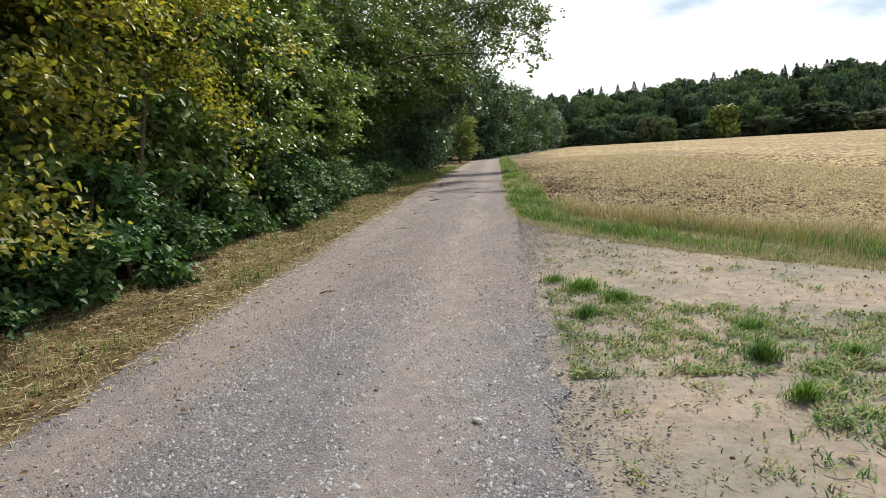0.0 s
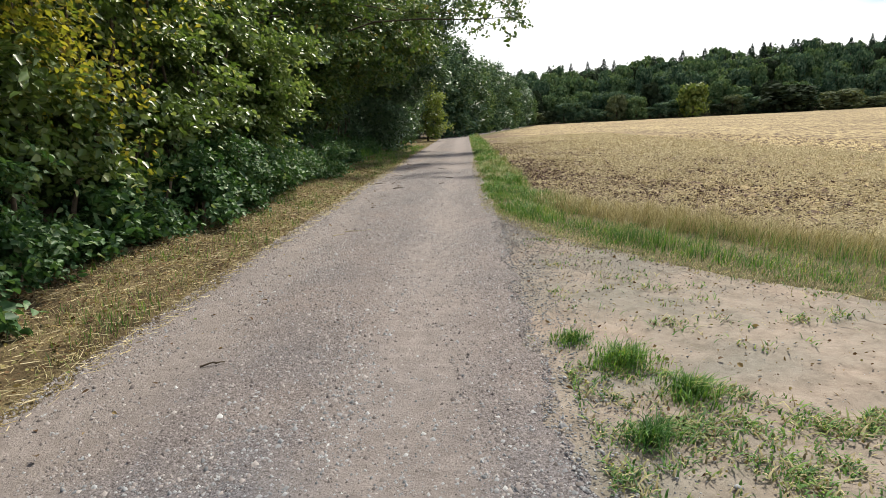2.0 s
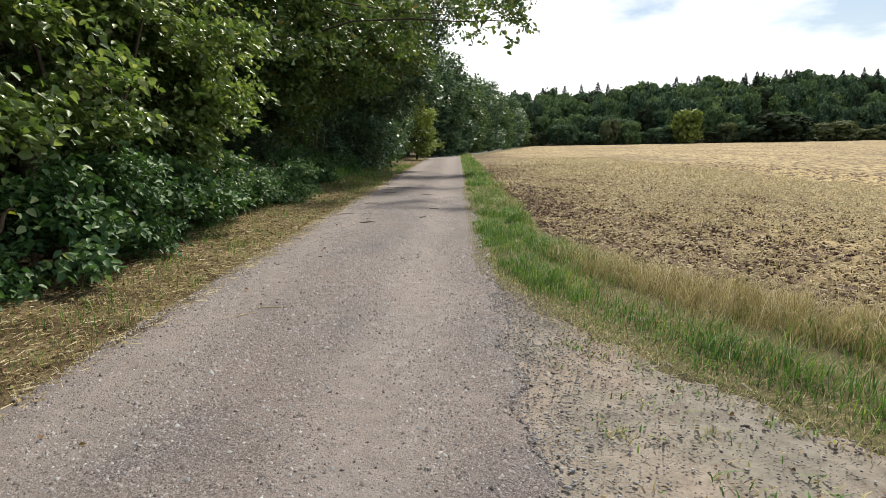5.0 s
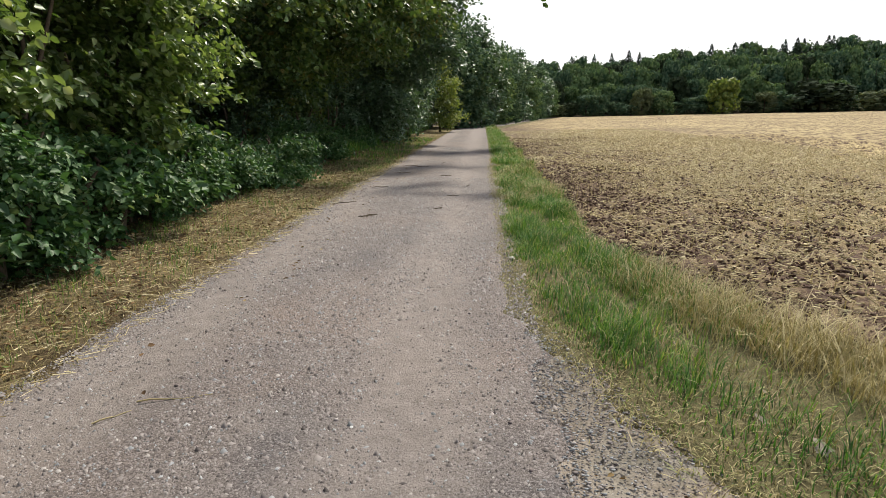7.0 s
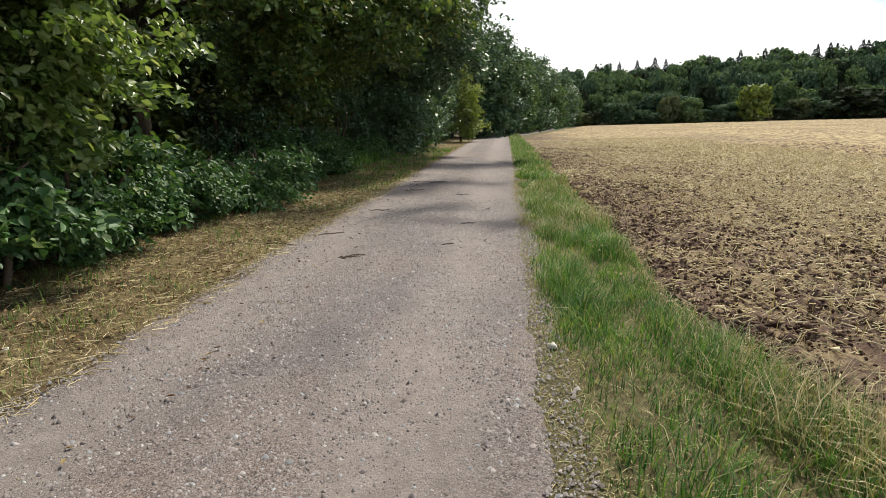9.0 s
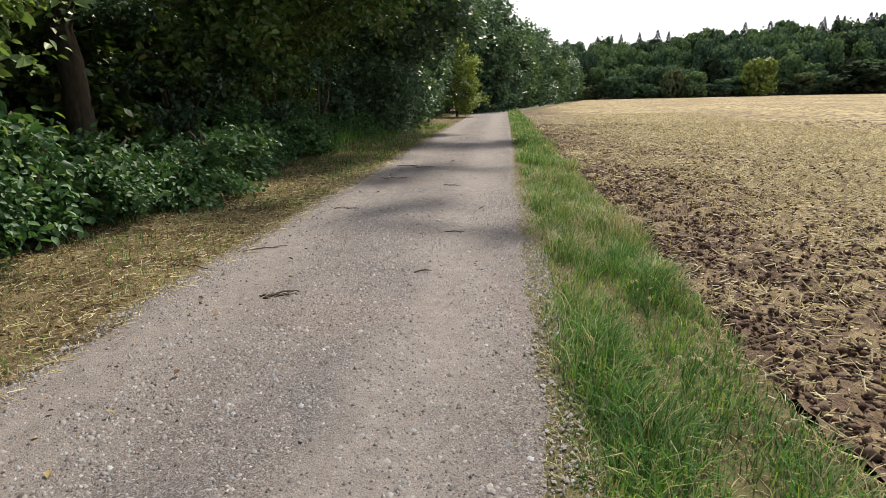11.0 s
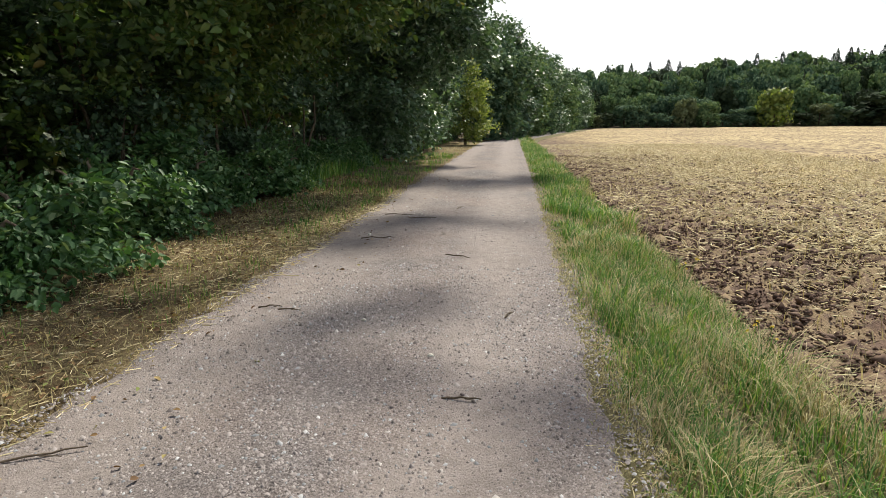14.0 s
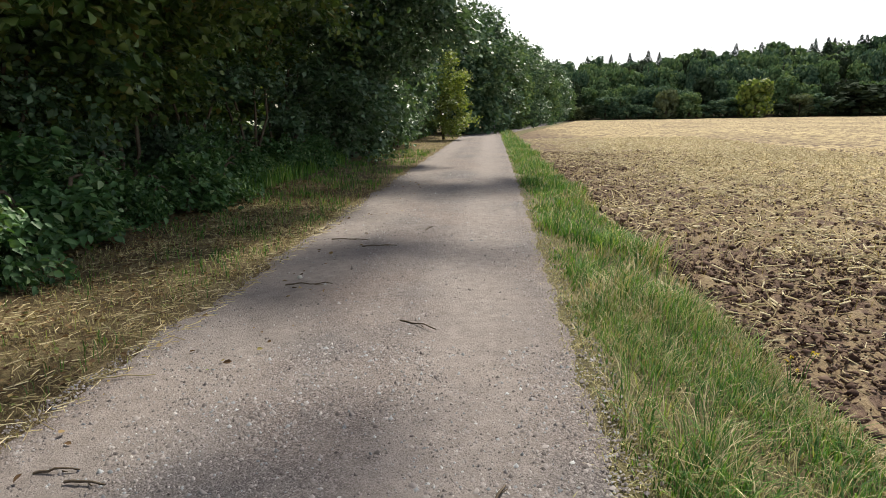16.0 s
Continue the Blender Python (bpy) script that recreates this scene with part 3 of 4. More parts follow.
tree("oak_tree", (-9.0, 35), 0.26, 6.0, [((-6.0, 35, 7.5), (3.2, 3.8, 3.8), 700), ((-4.4, 34, 9.0), (2.4, 3.2, 2.2), 420), ((-8.4, 34.5, 4.0), (2.5, 3.5, 2.4), 400), ((-3.4, 38.5, 9.6), (2.2, 2.0, 1.8), 300), ((-0.6, 39.5, 9.8), (2.2, 1.8, 1.6), 240), ((2.3, 40.0, 9.0), (2.2, 1.5, 1.3), 150)], 12, 0.8, 0.19, LEAF_CANOPY, "oak with dense dark crown above the verge", group=WOOD)
tree("ivy_clad_tree", (-6.3, 43), 0.3, 7.0, [((-5.4, 42.5, 2.8), (2.2, 4.6, 2.9), 1100), ((-5.0, 42.0, 7.2), (2.9, 4.6, 3.4), 900), ((-3.6, 44.5, 10.0), (3.2, 4, 2.6), 420), ((-2.9, 41.6, 6.0), (2.1, 3.2, 2.6), 700), ((-1.4, 41.0, 8.6), (2.0, 2.0, 2.0), 240)], 12, 0.62, 0.2, LEAF_DARK, "tree clad in dark glossy foliage down to the verge", group=WOOD)
tree("birch_tree", (-3.3, 61), 0.09, 3.0, [((-2.9, 60.5, 1.9), (1.5, 1.6, 1.8), 420), ((-2.9, 61, 4.0), (1.2, 1.6, 1.6), 300)], 10, 0.6, 0.16, LEAF_LIGHT, "young light-green birch tree in the sun", group=WOOD)
for x, y, h in ((-7.6, 52, 12), (-6.9, 68, 11), (-5.5, 78, 11)):
    tree("lime_tree", (x, y), 0.24, 5.5, [((x + 1.4, y - 1.5, h * 0.5), (2.6, 2.8, h * 0.2), 420), ((x + 0.6, y + 1.5, h * 0.72), (3.0, 3.0, h * 0.24), 420), ((x + 2.6, y, h * 0.8), (2.4, 2.6, h * 0.16), 260), ((x + 0.2, y - 1, 2.8), (2.4, 4.2, 2.6), 420)], 10, 0.9, 0.22, LEAF_DARK if y < 60 else FAR_A, "tall leafy lime tree beside the road", group=WOOD)
# the wood's edge that leads off to the far side of the field
for i, y in enumerate((76, 84, 93, 103, 114, 126, 139, 152, 165)):
    x = 1.0 + (y - 74) * 0.19
    h = 11.2 + 1.1 * math.sin(i * 2.2)
    tree("ash_tree", (x - 4.6, y), 0.22, 4.5, [((x - 3.4, y - 1.5, h * 0.52), (3.2, 3.6, h * 0.26), 480), ((x - 3.8, y + 2, h * 0.74), (2.8, 3.2, h * 0.25), 380), ((x - 3.2, y - 1, 2.6), (2.6, 5.6, 2.7), 520)], 9, 1.1, 0.38, (FAR_A, LEAF_DARK, FAR_B)[i % 3], "leafy ash tree at the edge of the field", group="trees along the field's edge")

for i, y in enumerate(np.arange(28.0, 76, 2.7)):
    h = 5.0 + 1.2 * math.sin(i * 1.9) + (1.5 if y > 34 else 0)
    shrub("elder_shrub", (-7.7 + (0.9 if y > 34 else 0.4 * math.sin(i)), y), (1.7, 2.2, h), h, 640 if y < 45 else 420, 10, 0.5, 0.15 if y < 45 else 0.24, LEAF_CANOPY if i % 2 else LEAF_DARK, "dark leafy elder shrub in the wood's shade", "shrub", "shrubs inside the wood", (0.8, -0.4, 0.2), False, 4)
for i, y in enumerate(np.arange(12.5, 44, 2.7)):
    shrub("elder_shrub", (-11.0 + 0.5 * math.sin(i * 2.3), y), (1.9, 2.4, 6), 7.2, 620, 9, 0.7, 0.32, LEAF_CANOPY, "dark leafy elder shrub in the wood's shade", "shrub", "shrubs inside the wood", (0.8, -0.4, 0.1), False, 3)
for i, y in enumerate(np.arange(46.5, 75, 3.6)):
    shrub("elder_shrub", (-5.3 + 0.4 * math.sin(i * 1.7), y), (1.5, 2.4, 6), 5.6 + 0.9 * math.sin(i * 2.6), 420, 10, 0.5, 0.22, LEAF_DARK if i % 3 else LEAF_HAZEL, "leafy elder shrub at the wood's edge", "shrub", "shrubs at the wood's edge", (0.8, -0.5, 0.2), False, 3)
# thicket that closes the wood behind
for i, y in enumerate(np.arange(-8, 112, 5.0)):
    shrub("holly_thicket", (-20 - 1.5 * (i % 2), y + 2), (2.8, 4.0, 7), 14.0, 620, 7, 1.3, 0.9, LEAF_CANOPY, "dark thicket deep inside the wood", "thicket", "thickets inside the wood", (0.9, -0.3, 0.1), False, 2)
    shrub("holly_thicket", (-14 - 1.5 * (i % 2), y), (2.8, 4.0, 7), 13.0, 800, 7, 1.3, 0.75, LEAF_CANOPY, "dark thicket deep inside the wood", "thicket", "thickets inside the wood", (0.9, -0.3, 0.1), False, 2)

    shrub("holly_thicket", (-26, y + 1), (3.2, 4.4, 4), 7.0, 420, 7, 1.3, 0.9, LEAF_CANOPY, "dark low thicket deep inside the wood", "thicket", "thickets inside the wood", (0.9, -0.3, 0.1), False, 2, z0=2.2)

# ---- the far wood ----
def far_mesh(kind, seed):
    global rng
    keep, rng = rng, np.random.default_rng(seed)
    if kind == "spruce":
        n = 1500
        z = rng.random(n) ** 0.8
        a = rng.uniform(0, 2 * np.pi, n)
        tier = 0.8 + 0.35 * np.sin(z * 38 + a * 2)
        r = (1 - z) * 0.34 * tier * rng.uniform(0.5, 1.0, n)
        base = np.stack([r * np.cos(a), r * np.sin(a), 0.1 + z * 0.9], -1)
        along = np.stack([np.cos(a), np.sin(a), -0.25 + 0 * a], -1) + rng.normal(0, 0.3, (n, 3))
        v, f = leaf_arrays(base, along, np.array([0, 0, 1.0]) + rng.normal(0, 0.3, (n, 3)), (1.25 - z) * rng.uniform(0.07, 0.12, n), (1.25 - z) * rng.uniform(0.05, 0.08, n), False)
    else:
        pairs = []
        for _ in range(15):
            a, q = rng.uniform(0, 2 * np.pi), rng.random()
            c = (0.24 * math.cos(a) * (1 - 0.4 * q), 0.24 * math.sin(a) * (1 - 0.4 * q), 0.34 + 0.42 * q)
            tips, out = shell_points(135, c, (0.145, 0.145, 0.125), 0.3, 0.3, q * 9, 0.05)
            m = len(tips)
            size = rng.uniform(0.05, 0.09, m)
            pairs.append(leaf_arrays(tips, np.cross(out, rng.normal(0, 1, (m, 3))), out + rng.normal(0, 0.45, (m, 3)), size, size, False))
        tips, out = shell_points(260, (0, 0, 0.2), (0.34, 0.34, 0.22), 0.25, 0.3, 1.0, 0.02)
        m = len(tips)
        size = rng.uniform(0.05, 0.09, m)
        pairs.append(leaf_arrays(tips, np.cross(out, rng.normal(0, 1, (m, 3))), out + rng.normal(0, 0.45, (m, 3)), size, size, False))
        v, f = joined(pairs)
    rng = keep
    return v, f


SHAPES = {}
for s in range(4):
    SHAPES["broad", s] = far_mesh("broad", 20 + s)
for s in range(2):
    SHAPES["spruce", s] = far_mesh("spruce", 40 + s)
far_made = {}


def far_tree(name, kind, s, mat, at, height, width, turn, label, group):
    key = (kind, s, mat.name, label)
    m = pose(*at, 0, 0, turn) @ Matrix.Diagonal((width, width, height, 1))
    if key not in far_made:
        ob = thing(name, (0, 0, 0), label, "tree", group)
        tv, tf = tube([(0, 0, -0.06), (0.01, 0, 0.2), (0, 0.01, 0.5), (0, 0, 0.8)], [0.028, 0.022, 0.016, 0.006], 7)
        part("trunk", mesh_of("trunk", tv, tf, BARK, True), ob)
        part("crown", mesh_of("crown", *SHAPES[kind, s], mat), ob, kind="stuff")
        ob.matrix_basis = m
        far_made[key] = ob
        return ob
    ob = copy_thing(far_made[key], Matrix.Identity(4))
    ob.matrix_basis = m
    return ob


def hill(x, y):
    """The far slope: it rises behind the field, more to the east."""
    up = np.interp(x, [-40, 20, 45, 80, 140, 300], [3.6, 4.4, 6.6, 8.6, 10.2, 12.4])
    return -0.1 + up * np.clip((np.asarray(y, float) - 172) / 65, 0, 1.4)


def hill_ground():
    xs, ys = np.linspace(-120, 420, 60), np.linspace(168, 420, 26)
    X, Y = np.meshgrid(xs, ys)
    verts = np.stack([X, Y, hill(X, Y) - 0.05], -1).reshape(-1, 3)
    m = len(xs)
    i = (np.arange(len(ys) - 1)[:, None] * m + np.arange(m - 1)[None]).ravel()
    ob = new("hillside", mesh_of("hillside", verts, np.stack([i, i + 1, i + 1 + m, i + m], -1), FLOOR_WOOD, True))
    tagged(ob, "wooded hillside beyond the field", kind="structure")


hill_ground()
FARW = "trees of the far wood"
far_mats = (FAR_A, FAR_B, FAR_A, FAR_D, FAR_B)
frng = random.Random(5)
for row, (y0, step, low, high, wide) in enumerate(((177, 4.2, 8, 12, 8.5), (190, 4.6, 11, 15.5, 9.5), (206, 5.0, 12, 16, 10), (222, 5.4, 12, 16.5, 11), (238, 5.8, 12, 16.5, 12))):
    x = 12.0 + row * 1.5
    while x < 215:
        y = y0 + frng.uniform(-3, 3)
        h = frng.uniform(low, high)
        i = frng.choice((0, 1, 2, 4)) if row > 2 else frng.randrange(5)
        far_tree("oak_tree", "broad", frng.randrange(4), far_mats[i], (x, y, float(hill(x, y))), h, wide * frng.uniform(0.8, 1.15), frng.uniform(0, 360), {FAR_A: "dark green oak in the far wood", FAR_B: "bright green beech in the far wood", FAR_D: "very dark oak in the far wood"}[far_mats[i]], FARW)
        x += step * frng.uniform(0.75, 1.25)
x = 20.0
while x < 215:
    y = 238 + frng.uniform(-8, 8)
    far_tree("spruce_tree", "spruce", frng.randrange(2), FAR_N, (x, y, float(hill(x, y))), frng.uniform(10.5, 15.0), frng.uniform(10, 16), frng.uniform(0, 360), "dark pointed spruce on the far skyline", "spruces on the skyline")
    x += frng.uniform(1.0, 4.2)
# low bushes along the far edge of the field
x = 12.0
while x < 205:
    pick = frng.random()
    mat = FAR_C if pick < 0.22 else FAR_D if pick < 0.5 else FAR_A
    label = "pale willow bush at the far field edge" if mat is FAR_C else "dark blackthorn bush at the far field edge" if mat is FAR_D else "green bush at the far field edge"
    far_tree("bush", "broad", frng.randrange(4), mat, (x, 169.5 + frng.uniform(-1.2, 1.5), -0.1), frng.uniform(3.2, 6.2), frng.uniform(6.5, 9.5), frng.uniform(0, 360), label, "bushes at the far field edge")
    x += frng.uniform(2.6, 5.2)
far_tree("willow_tree", "broad", 1, LEAF_LIGHT, (57.0, 164.8, -0.1), 10.8, 10.0, 40, "light yellow-green willow standing before the far wood", "")
far_tree("willow_tree", "broad", 2, FAR_C, (38.5, 166.5, -0.1), 8.2, 7.0, 10, "greyish willow before the far wood", "")
far_tree("hornbeam_tree", "broad", 3, FAR_B, (43.5, 166.0, -0.1), 6.6, 7.5, 90, "round green hornbeam before the far wood", "")
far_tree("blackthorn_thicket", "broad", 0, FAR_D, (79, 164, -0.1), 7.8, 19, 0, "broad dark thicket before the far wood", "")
far_tree("willow_bush", "broad", 2, FAR_C, (92, 163, -0.1), 6.2, 14, 70, "rounded pale bush at the far field edge", "")

# ---- grass, straw, stones ----
def blades(n, x, y, height, lean, width, mat, name, label, category, parent=None):
    """Grass blades of two bent pieces, tapering to a point."""
    z = land(x, y) - 0.015
    a = rng.uniform(0, 2 * np.pi, n)
    side = np.stack([np.cos(a), np.sin(a), 0 * a], -1)
    tip = np.stack([-np.sin(a), np.cos(a), 0 * a], -1) * (lean * rng.uniform(0.2, 1.2, n))[:, None] + np.array([0.25, -0.1, 0]) * (lean * 0.5)[:, None]
    base = np.stack([x, y, z], -1)
    up = np.array([0, 0, 1.0])
    mid = base + tip * 0.35 + up * (height * 0.6)[:, None]
    top = base + tip + up * (height * rng.uniform(0.75, 1.0, n))[:, None]
    w = side * (width * 0.5)[:, None]
    verts = np.stack([base - w, base + w, mid + w * 0.8, mid - w * 0.8, top], 1).reshape(-1, 3)
    o = np.arange(n)[:, None] * 5
    faces = np.concatenate([o + [0, 1, 2], o + [0, 2, 3], o + [3, 2, 4]])
    me = mesh_of(name, verts, faces, mat)
    if parent:
        return part(name, me, parent, label, "stuff")
    return tagged(new(name, me), label, category, kind="stuff")


def clumped(n, x0, x1, y0, y1, freq, power):
    """Random places, denser in clumps."""
    x, y = rng.uniform(x0, x1, n * 5), rng.uniform(y0, y1, n * 5)
    u, v = 0.62 * x + 0.78 * y, 0.62 * y - 0.78 * x
    lump = 0.36 * wave(x * freq, y * freq, 1, 5) + 0.36 * wave(u * freq * 0.71, v * freq * 0.83, 1, 2) + 0.2 * wave(v * freq * 2.3, u * freq * 1.9, 1, 8)
    keep = rng.random(n * 5) < np.clip(0.5 + lump, 0.02, 1) ** power
    return x[keep][:n], y[keep][:n]


def verge_grass():
    y = np.concatenate([rng.uniform(4.5, 24, 84000), 24 + 36 * rng.random(30000) ** 1.3, rng.uniform(60, 110, 6000)])
    s = rng.random(len(y))
    x = front_x(y) + 0.02 + s * (back_x(y) - front_x(y) - 0.05)
    keep = rng.random(len(y)) < np.clip(0.6 + 0.7 * wave(x * 1.6, y * 1.1, 1, 3), 0.1, 1)
    x, y, s = x[keep], y[keep], s[keep]
    n = len(y)
    corner = np.clip((14.5 - y) / 3, 0, 1) * np.clip(s * 2 - 0.5, 0, 1)
    tall = (0.10 + 0.17 * np.clip(wave(x * 1.3, y * 0.8, 1, 1) + 0.25, 0, 1.4)) * np.clip(0.5 + s * 2, 0.5, 1) * np.where(y > 17, 1.1, 0.9)
    tall = tall * (1 - 0.6 * np.exp(-((s - 0.52 - 0.06 * wave(y * 2, 0.5)) / 0.09) ** 2) * ((y > 12.5) & (y < 22)))
    h = tall * rng.uniform(0.6, 1.25, n) * np.where(y > 40, 1.1, 1.0)
    dry = rng.random(n) < 0.08 + 0.65 * corner + 0.3 * (s > 0.85) + 0.25 * (s < 0.1) + 0.75 * np.clip(wave(x * 1.1, y * 0.9, 1, 9) - 0.15, 0, 1) * np.where((y > 12.5) & (y < 18.5), 0.12, 1) + 0.2 * ((y > 19) & (y < 25))
    w = np.where(y > 24, 0.012, 0.0065) * rng.uniform(0.7, 1.3, n) * np.where(y > 60, 3, 1)
    h = h * np.clip(0.4 + s * 4.0 + 0.5 * wave(x * 3, y * 2.6, 1, 2), 0.3, 1.0)
    g, d = ~dry, dry
    blades(g.sum(), x[g], y[g], h[g], h[g] * 1.05, w[g], GRASS, "verge_grass", "lush green grass on the field-side verge", "grass")
    blades(d.sum(), x[d], y[d], h[d] * (1.05 + 0.5 * corner[d]), h[d] * 1.35, w[d] * 0.7, TALLDRY, "dry_verge_grass", "tall straw-coloured grass by the field", "grass")


verge_grass()


def tall_dry_grass():
    """Bleached long grass along the field side of the bend."""
    m = 9000
    y = rng.uniform(4.6, 13.5, m)
    s = 0.62 + 0.42 * rng.random(m)
    x = front_x(y) + s * (back_x(y) - front_x(y))
    keep = rng.random(m) < np.clip(0.55 + 0.7 * wave(x * 1.4, y * 1.4, 1, 7), 0.08, 1)
    x, y = x[keep], y[keep]
    m = len(x)
    h = rng.uniform(0.14, 0.36, m)
    blades(m, x, y, h, h * 1.5, rng.uniform(0.004, 0.007, m), TALLDRY, "bleached_tall_grass", "long bleached grass leaning beside the field", "grass")


tall_dry_grass()


def verge_thatch():
    m = 38000
    y = 5.5 + 21.5 * rng.random(m) ** 1.25
    x = front_x(y) - 0.12 + rng.random(m) * (back_x(y) - front_x(y) + 0.2)
    keep = (y < 12.5) | (y > 19.5) | (rng.random(m) < 0.35)
    x, y = x[keep], y[keep]
    m = len(x)
    h = rng.uniform(0.01, 0.05, m)
    blades(m, x, y, h, rng.uniform(0.04, 0.12, m), rng.uniform(0.004, 0.007, m), DRY, "verge_thatch", "flattened dry grass between the green blades", "grass")


verge_thatch()


def edge_litter():
    """Dry cuttings along the seam between gravel and grass."""
    m = 9000
    y = rng.uniform(9.5, 30, m)
    x = front_x(y) + rng.normal(0.12, 0.13, m) + 0.08 * wave(y * 5.1, 0.4)
    h = rng.uniform(0.008, 0.035, m)
    blades(m, x, y, h, rng.uniform(0.03, 0.10, m), rng.uniform(0.004, 0.008, m), DRY, "edge_cuttings", "dry grass cuttings along the gravel's edge", "grass")


edge_litter()


def straws(n, x, y, length, width, mat, name, label, lift=0.0, tilt=0.25):
    a = rng.uniform(0, 2 * np.pi, n)
    d = np.stack([np.cos(a), np.sin(a), rng.normal(0, tilt, n)], -1) * (length * 0.5)[:, None]
    side = np.stack([-np.sin(a), np.cos(a), 0 * a], -1) * (width * 0.5)[:, None]
    up = np.array([0, 0, 1.0])
    c = np.stack([x, y, land(x, y) + lift + np.abs(d[:, 2]) + 0.004], -1)
    verts = np.stack([c - d - side, c - d + side, c + d + side, c + d - side, c - d + up * width[:, None], c + d + up * width[:, None]], 1).reshape(-1, 3)
    o = np.arange(n)[:, None] * 6
    faces = np.concatenate([o + [0, 4, 5, 3], o + [4, 1, 2, 5]])
    return tagged(new(name, mesh_of(name, verts, faces, mat)), label, "straw", kind="stuff")


def left_litter():
    n = 52000
    y = np.concatenate([rng.uniform(-2, 30, n), 30 + 40 * rng.random(14000) ** 1.4])
    x = -2.42 - rng.random(len(y)) ** 0.9 * 2.4
    keep = rng.random(len(y)) < np.clip(0.62 + 0.7 * wave(x * 1.8, y * 1.2, 1, 2) + np.clip((x + 3.6) * 0.3, -0.3, 0.2), 0.08, 1) * np.clip((-x - 2.3) / 0.35, 0.1, 1)
    x, y = x[keep], y[keep]
    m = len(y)
    h = rng.uniform(0.02, 0.075, m)
    blades(m, x, y, h, rng.uniform(0.04, 0.14, m), np.where(y > 25, 0.011, 0.006) * rng.uniform(0.6, 1.2, m), DRY, "mown_dry_grass", "flattened dry mown grass on the verge", "grass")
    m = 7000
    y = rng.uniform(-1, 30, m)
    x = -2.4 - 2.0 * rng.random(m) ** 1.2
    straws(m, x, y, rng.uniform(0.04, 0.15, m), rng.uniform(0.003, 0.0055, m), STRAW, "loose_straw", "loose pale straw on the mown verge", -0.005, 0.12)
    x, y = clumped(9500, -4.8, -2.7, -1, 48, 1.3, 3)
    n = len(x)
    h = rng.uniform(0.05, 0.16, n) * np.where(y > 30, 1.3, 1.0)
    blades(n, x, y, h, h * 0.6, np.where(y > 25, 0.012, 0.006) * rng.uniform(0.7, 1.2, n), GRASS, "green_verge_grass", "short green grass tufts among dry litter", "grass")
    y = np.concatenate([rng.uniform(29, 40, 3200), rng.uniform(46, 70, 2500)])
    x = -4.9 - 1.1 * rng.random(len(y))
    n = len(y)
    h = rng.uniform(0.15, 0.55, n)
    blades(n, x, y, h, h * 0.4, rng.uniform(0.012, 0.02, n), GRASS, "tall_wood_edge_grass", "tall green grass at the wood's edge", "grass")


left_litter()


def fallen_leaves():
    n = 17000
    y = rng.uniform(-1, 34, n)
    x = np.where(rng.random(n) < 0.985, -5.0 + 2.3 * rng.random(n) ** 1.2, rng.uniform(-2.6, -1.6, n))
    base = np.stack([x, y, land(x, y) + rng.uniform(0.006, 0.04, n)], -1)
    a = rng.uniform(0, 2 * np.pi, n)
    along = np.stack([np.cos(a), np.sin(a), rng.normal(0, 0.15, n)], -1)
    size = rng.uniform(0.02, 0.06, n)
    v, f = leaf_arrays(base, along, np.array([0, 0, 1.0]) + rng.normal(0, 0.35, (n, 3)), size, size * 0.6)
    tagged(new("fallen_leaves", mesh_of("fallen_leaves", v, f, DEADLEAF)), "brown and yellow fallen leaves on the verge", "leaves", kind="stuff")


fallen_leaves()


def tuft(at, r, n, h, label):
    a = rng.uniform(0, 2 * np.pi, n)
    q = np.minimum(np.abs(rng.normal(0, 0.5, n)), 1.0) * r * (1 + 0.45 * np.sin(a * 3 + at[0] * 9) * np.cos(a * 2 + at[1] * 7))
    x, y = at[0] + q * np.cos(a), at[1] + q * np.sin(a)
    hh = h * rng.uniform(0.4, 1.3, n) * np.clip(1.15 - 0.75 * (q / r) ** 2, 0.3, 1.2)
    ob = thing("grass_tuft", (at[0], at[1], float(land(*at))), label, "grass tuft", "grass tufts on the side track")
    blades(n, x, y, hh, hh * 1.3, rng.uniform(0.004, 0.008, n), GRASS, "foliage", "", "", ob).location = -ob.location


for at, r, n, h in (((1.1, 5.5), 0.28, 700, 0.12), ((1.35, 5.0), 0.25, 500, 0.10), ((2.0, 3.3), 0.16, 420, 0.13), ((1.95, 2.6), 0.12, 260, 0.11), ((2.35, 2.1), 0.16, 240, 0.08), ((2.6, 3.3), 0.2, 260, 0.07), ((0.85, 5.95), 0.22, 420, 0.07), ((1.0, 4.5), 0.2, 380, 0.09), ((2.2, 4.0), 0.25, 380, 0.08), ((3.0, 2.3), 0.3, 420, 0.08)):
    tuft(at, r, n, h, "green grass tuft on bare sandy soil")


